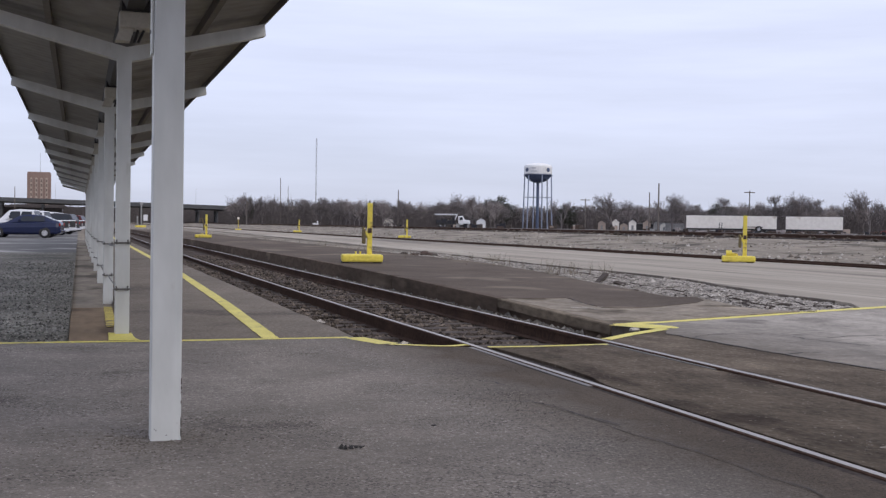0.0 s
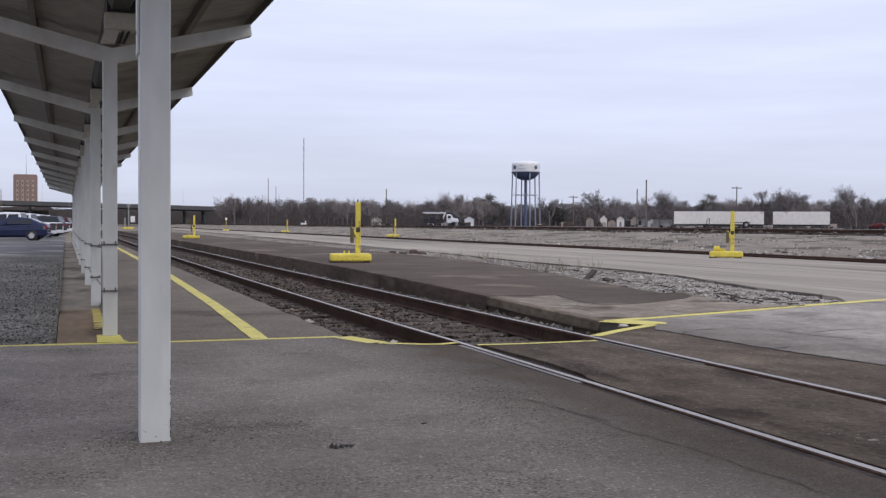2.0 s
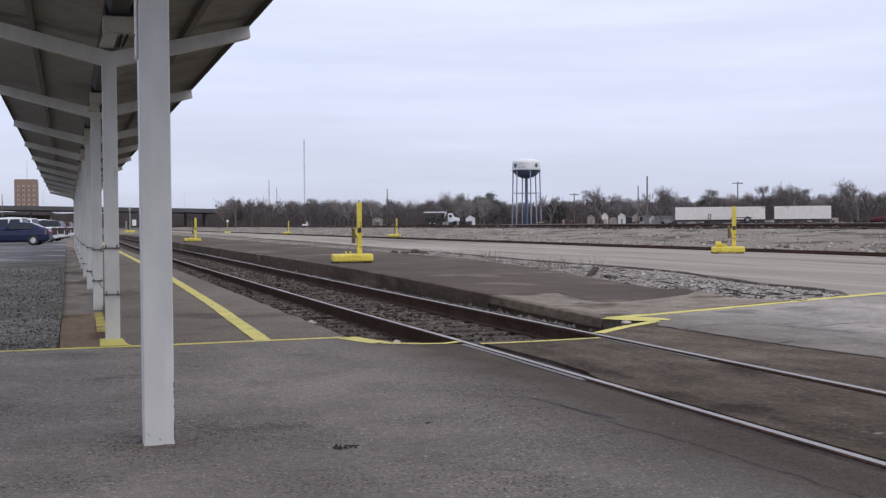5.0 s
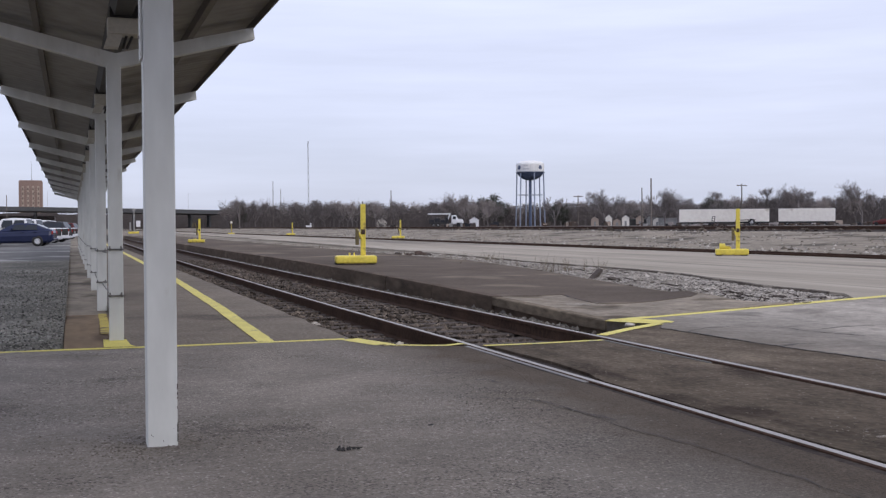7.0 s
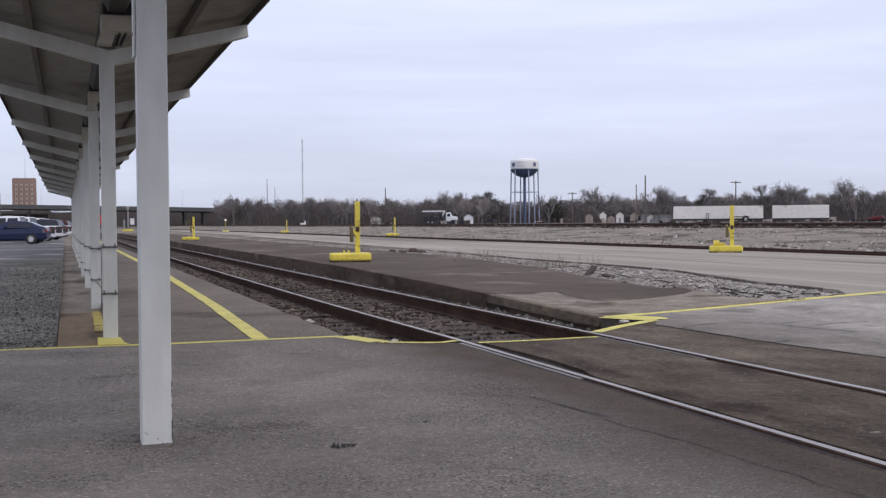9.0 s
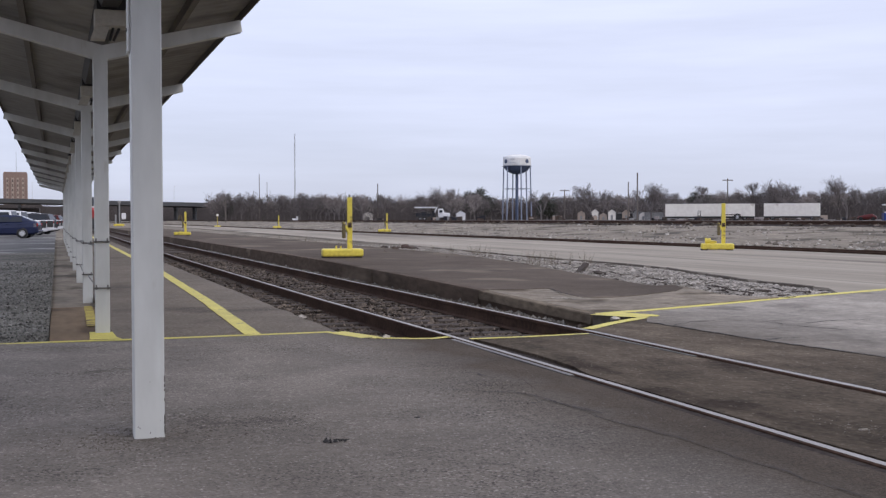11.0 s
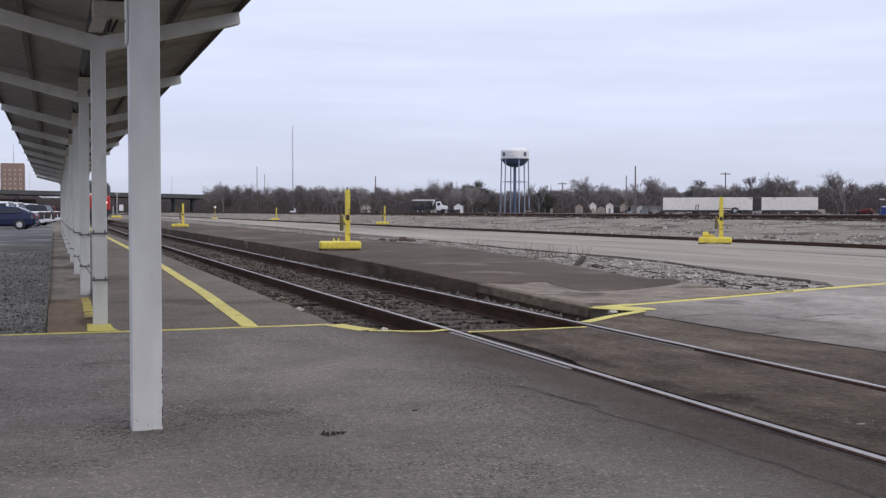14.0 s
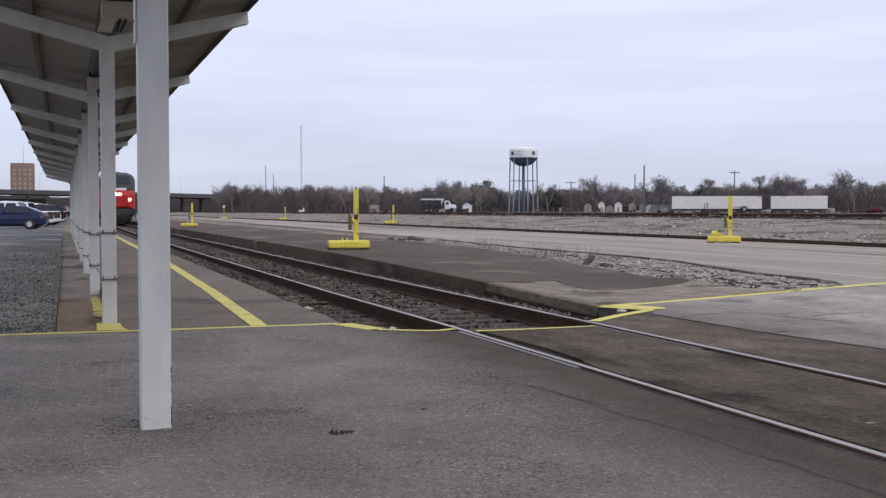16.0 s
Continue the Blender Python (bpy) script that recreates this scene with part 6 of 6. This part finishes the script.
def build_weeds():
    rng = np.random.default_rng(9)
    vs, fs = [], []
    n = 0
    for k in range(190):
        if k < 110:
            cx, cy = rng.uniform(10.3, 13.4), 24 + 50 * rng.random() ** 1.3
            if rng.random() < 0.5:
                cx, cy = rng.normal(11.4, 0.8), rng.uniform(24, 38)
        else:
            cx, cy = rng.uniform(29, 39), rng.uniform(20, 120)
        z0 = -0.10 if cx < 20 else -0.1 + 0.82 * (cx - 28.6) / 11.4
        for j in range(9):
            h, w = rng.uniform(0.06, 0.5), rng.uniform(0.004, 0.010)
            dx, dy = rng.normal(0, 0.10, 2)
            lx, ly = rng.normal(0, 0.12, 2)
            a = rng.uniform(0, 6.28)
            vs += [(cx + dx - w * math.cos(a), cy + dy - w * math.sin(a), z0), (cx + dx + w * math.cos(a), cy + dy + w * math.sin(a), z0), (cx + dx + lx, cy + dy + ly, z0 + h)]
            fs.append((n, n + 1, n + 2))
            n += 3
    me = bpy.data.meshes.new("weeds")
    me.from_pydata(vs, [], fs)
    me.materials.append(DRYGRASS)
    tagged(new("weeds", me), "sparse dry weeds in the rubble beside the road", "weeds", kind="stuff")


def build_litter():
    rng = random.Random(31)

    def lump(name, label, category, x, y, z, r, material, flat=0.5, n=1):
        t = thing(name, label, category, pose(x, y, z))
        bm = bmesh.new()
        bmesh.ops.create_icosphere(bm, subdivisions=2, radius=1)
        for v in bm.verts:
            k = 1 + 0.45 * noise.noise(v.co * 1.7 + Vector((x, y, 0)))
            v.co = Vector((v.co.x * r * k * 1.5, v.co.y * r * k, max(0, v.co.z * flat + flat * 0.6) * r * k))
        part("piece", bm, material, t)
    t = thing("dead_leaf", "dark crumpled dead leaf on the asphalt", "leaf", pose(1.30, 5.48, 0.0))
    bm = bmesh.new()
    for dx, dy, r, h in ((-0.012, 0.0, 0.012, 0.020), (0.008, 0.012, 0.009, 0.012), (0.026, -0.006, 0.012, 0.014), (0.048, 0.004, 0.010, 0.009), (0.066, -0.004, 0.008, 0.006), (0.0, -0.016, 0.010, 0.008)):
        ring = [bm.verts.new((dx + r * (1 + 0.4 * noise.noise((dx * 90, k, 1))) * math.cos(k * 1.047), dy + r * 0.8 * math.sin(k * 1.047), 0.001 + 0.004 * (k % 2))) for k in range(6)]
        peak, low = bm.verts.new((dx + r * 0.3, dy, h)), bm.verts.new((dx, dy, 0.0))
        for k in range(6):
            bm.faces.new((ring[k], ring[(k + 1) % 6], peak)), bm.faces.new((ring[(k + 1) % 6], ring[k], low))
    part("blade", bm, TYRE, t)
    bm = bmesh.new()
    rod(bm, (0.02, 0, 0.01), (0.085, 0.012, 0.004), 0.002, seg=5)
    part("stalk", bm, TYRE, t)
    t.scale = (1.3, 1.3, 1.5)
    lump("dead_leaf", "small dark leaf on the asphalt", "leaf", 1.95, 6.0, 0.0, 0.012, TYRE, 0.3)
    lump("limestone_block", "pale stone block beside the yellow line", "stone", 2.99, 10.16, -0.01, 0.028, PALESTONE, 0.9)
    lump("limestone_block", "pale stone on the yellow corner paint", "stone", 5.96, 11.05, 0.0, 0.045, PALESTONE, 0.5)
    lump("limestone_block", "pale flat stone lying at the platform edge", "stone", 2.8, 13.2, -0.06, 0.05, PALESTONE, 0.5)
    for k in range(7):
        y = (12.0, 12.6, 13.6, 14.9, 15.3, 17.5, 21.0)[k]
        t = thing("paper_scrap", "small pale scrap of paper beside the platform edge", "paper", pose(2.79 + rng.uniform(0, 0.12), y, -0.17, rng.uniform(-12, 12), rng.uniform(-15, 15), rng.uniform(0, 180)), group="scraps beside the track")
        bm = bmesh.new()
        w, d = rng.uniform(0.03, 0.08), rng.uniform(0.02, 0.05)
        rows = [[bm.verts.new((-w + w * i, -d + d * j, 0.008 * ((i + j) % 2) + h)) for i in range(3)] for j in range(3) for h in (0.012,)]
        low = [[bm.verts.new((v.co.x, v.co.y, v.co.z - 0.004)) for v in r] for r in rows]
        for i in range(2):
            for j in range(2):
                bm.faces.new((rows[j][i], rows[j][i + 1], rows[j + 1][i + 1], rows[j + 1][i]))
                bm.faces.new((low[j][i], low[j + 1][i], low[j + 1][i + 1], low[j][i + 1]))
        part("sheet", bm, TRAILERWHITE, t)
    lump("concrete_crumb", "pale worn concrete patch between the rails", "concrete", 4.17, 4.87, -0.014, 0.028, SPLASH, 0.08)
    t = thing("broken_timber", "dark broken timber leaning in the rubble", "timber", pose(10.73, 21.4, -0.05))
    bm = bmesh.new()
    box(bm, -0.22, 0.20, -0.07, 0.07, -0.05, 0.06, 0.01)
    for v in bm.verts:
        if v.co.x > 0:
            v.co.z = v.co.z * 0.5 + 0.02
    part("board", bm, TIE, t, at=pose(0, 0, 0.09, 0, -34, 25))
    bm = bmesh.new()
    box(bm, -0.16, 0.18, -0.05, 0.05, 0, 0.05, 0.008)
    part("splinter", bm, TIE, t, at=pose(0.12, -0.2, 0.01, 0, -8, -20))
    def crumbs(rng):
        x, y = rng.normal(4.2, 0.09), rng.normal(4.87, 0.16)
        if rng.random() < 0.35:
            x, y = rng.normal(3.28, 0.10), rng.normal(5.5, 0.35)
        return (x, y, -0.010 if x > 3.7 else 0.001)
    stones("concrete_crumbs", 220, crumbs, 0.005, GREYSTONE, "pale crumbs of worn concrete on the crossing", "crumbs", 51, flat=0.3)
    def foot_dirt(rng):
        a, r = rng.uniform(0, 6.28), abs(rng.normal(0, 0.30))
        return (COLUMN_X - 0.05 + (0.07 + r * 1.3) * math.cos(a), FIRST_Y - 0.05 + (0.07 + r) * math.sin(a), 0.001)
    stones("column_dirt", 900, foot_dirt, 0.006, SOIL_SHADE, "dark loose dirt round the foot of a column", "dirt", 52, flat=0.4)

    def seam_grit(rng):
        return (rng.normal(2.72, 0.22), rng.normal(6.7, 0.45), 0.001)
    stones("loose_grit", 900, seam_grit, 0.005, GREYSTONE, "loose grit on the worn asphalt beside the seam", "grit", 53, flat=0.4)
    lump("broken_timber", "dark timber scrap in the rubble", "timber", 10.6, 20.3, 0.0, 0.09, TIE, 0.4)
    for k in range(9):
        lump("scrap_timber", "rusty scrap timber heaped beside the road", "timber", 12.6 + rng.uniform(-0.7, 0.7), 40.5 + rng.uniform(-1.2, 1.2), -0.04, rng.uniform(0.06, 0.14), rng.choice((CHIP, TIE, TIE)), 0.8)


build_ground()
build_paving()
build_lines()
crack("seam_1", [(2.45, 6.55), (2.78, 6.2), (2.93, 6.28), (2.95, 5.5), (3.05, 4.84), (3.09, 4.0), (3.12, 2.5)], 0.005, 3, 0.0055)
crack("seam_2", [(6.18, 10.75), (6.21, 10.1), (6.22, 9.45), (6.25, 8.87), (6.30, 8.48), (6.36, 8.0), (6.45, 7.3), (6.51, 3)], 0.022, 4, 0.004)
crack("seam_3", [(6.34, 8.73), (6.55, 8.8), (6.72, 8.78)], 0.020, 5, 0.004)
crack("seam_4", [(0.3, 14.6), (1.4, 14.5), (2.68, 14.3)], 0.02, 6, 0.0)
crack("seam_5", [(6.24, 10.25), (6.63, 10.54), (6.98, 10.55)], 0.020, 7, 0.004)
crack("seam_6", [(7.44, 10.34), (7.42, 9.96), (7.5, 9.6), (7.66, 9.2)], 0.020, 8, 0.003)
crack("seam_7", [(7.75, 10.0), (8.3, 10.12), (8.7, 10.05)], 0.020, 12, 0.003)
crack("seam_9", [(2.45, 6.9), (2.7, 6.72), (2.85, 6.62), (2.91, 6.2), (3.0, 5.73)], 0.009, 13, 0.0075)
crack("seam_10", [(2.86, 7.62), (2.92, 7.55), (2.95, 7.40)], 0.010, 14, 0.0065)
crack("seam_11", [(7.3, 15.6), (7.16, 15.3), (6.96, 14.5), (6.9, 14.0)], 0.022, 15, 0.066)
crack("seam_8", [(0.3, 19.4), (1.5, 19.3), (2.68, 19.2)], 0.02, 10, 0.0)
build_litter()
build_kerb()
build_canopy()
build_canopy_lights()
build_stands()
build_cars()
LOCO = build_locomotive()
build_overpass()
build_tower_block()
build_water_tower()
build_trailers()
build_yard_clutter()
build_bucket_truck()
build_sheds()
build_poles()
build_trees()
build_weeds()
build_tracks()


def motions():
    x = RAIL_A + GAUGE / 2
    walk(LOCO, [(0, pose(x, 314, 0)), (4, pose(x, 261, 0)), (8, pose(x, 207.5, 0)), (12, pose(x, 153.5, 0)), (14, pose(x, 126, 0)), (15, pose(x, 112, 0)), (16, pose(x, 98, 0))])


motions()
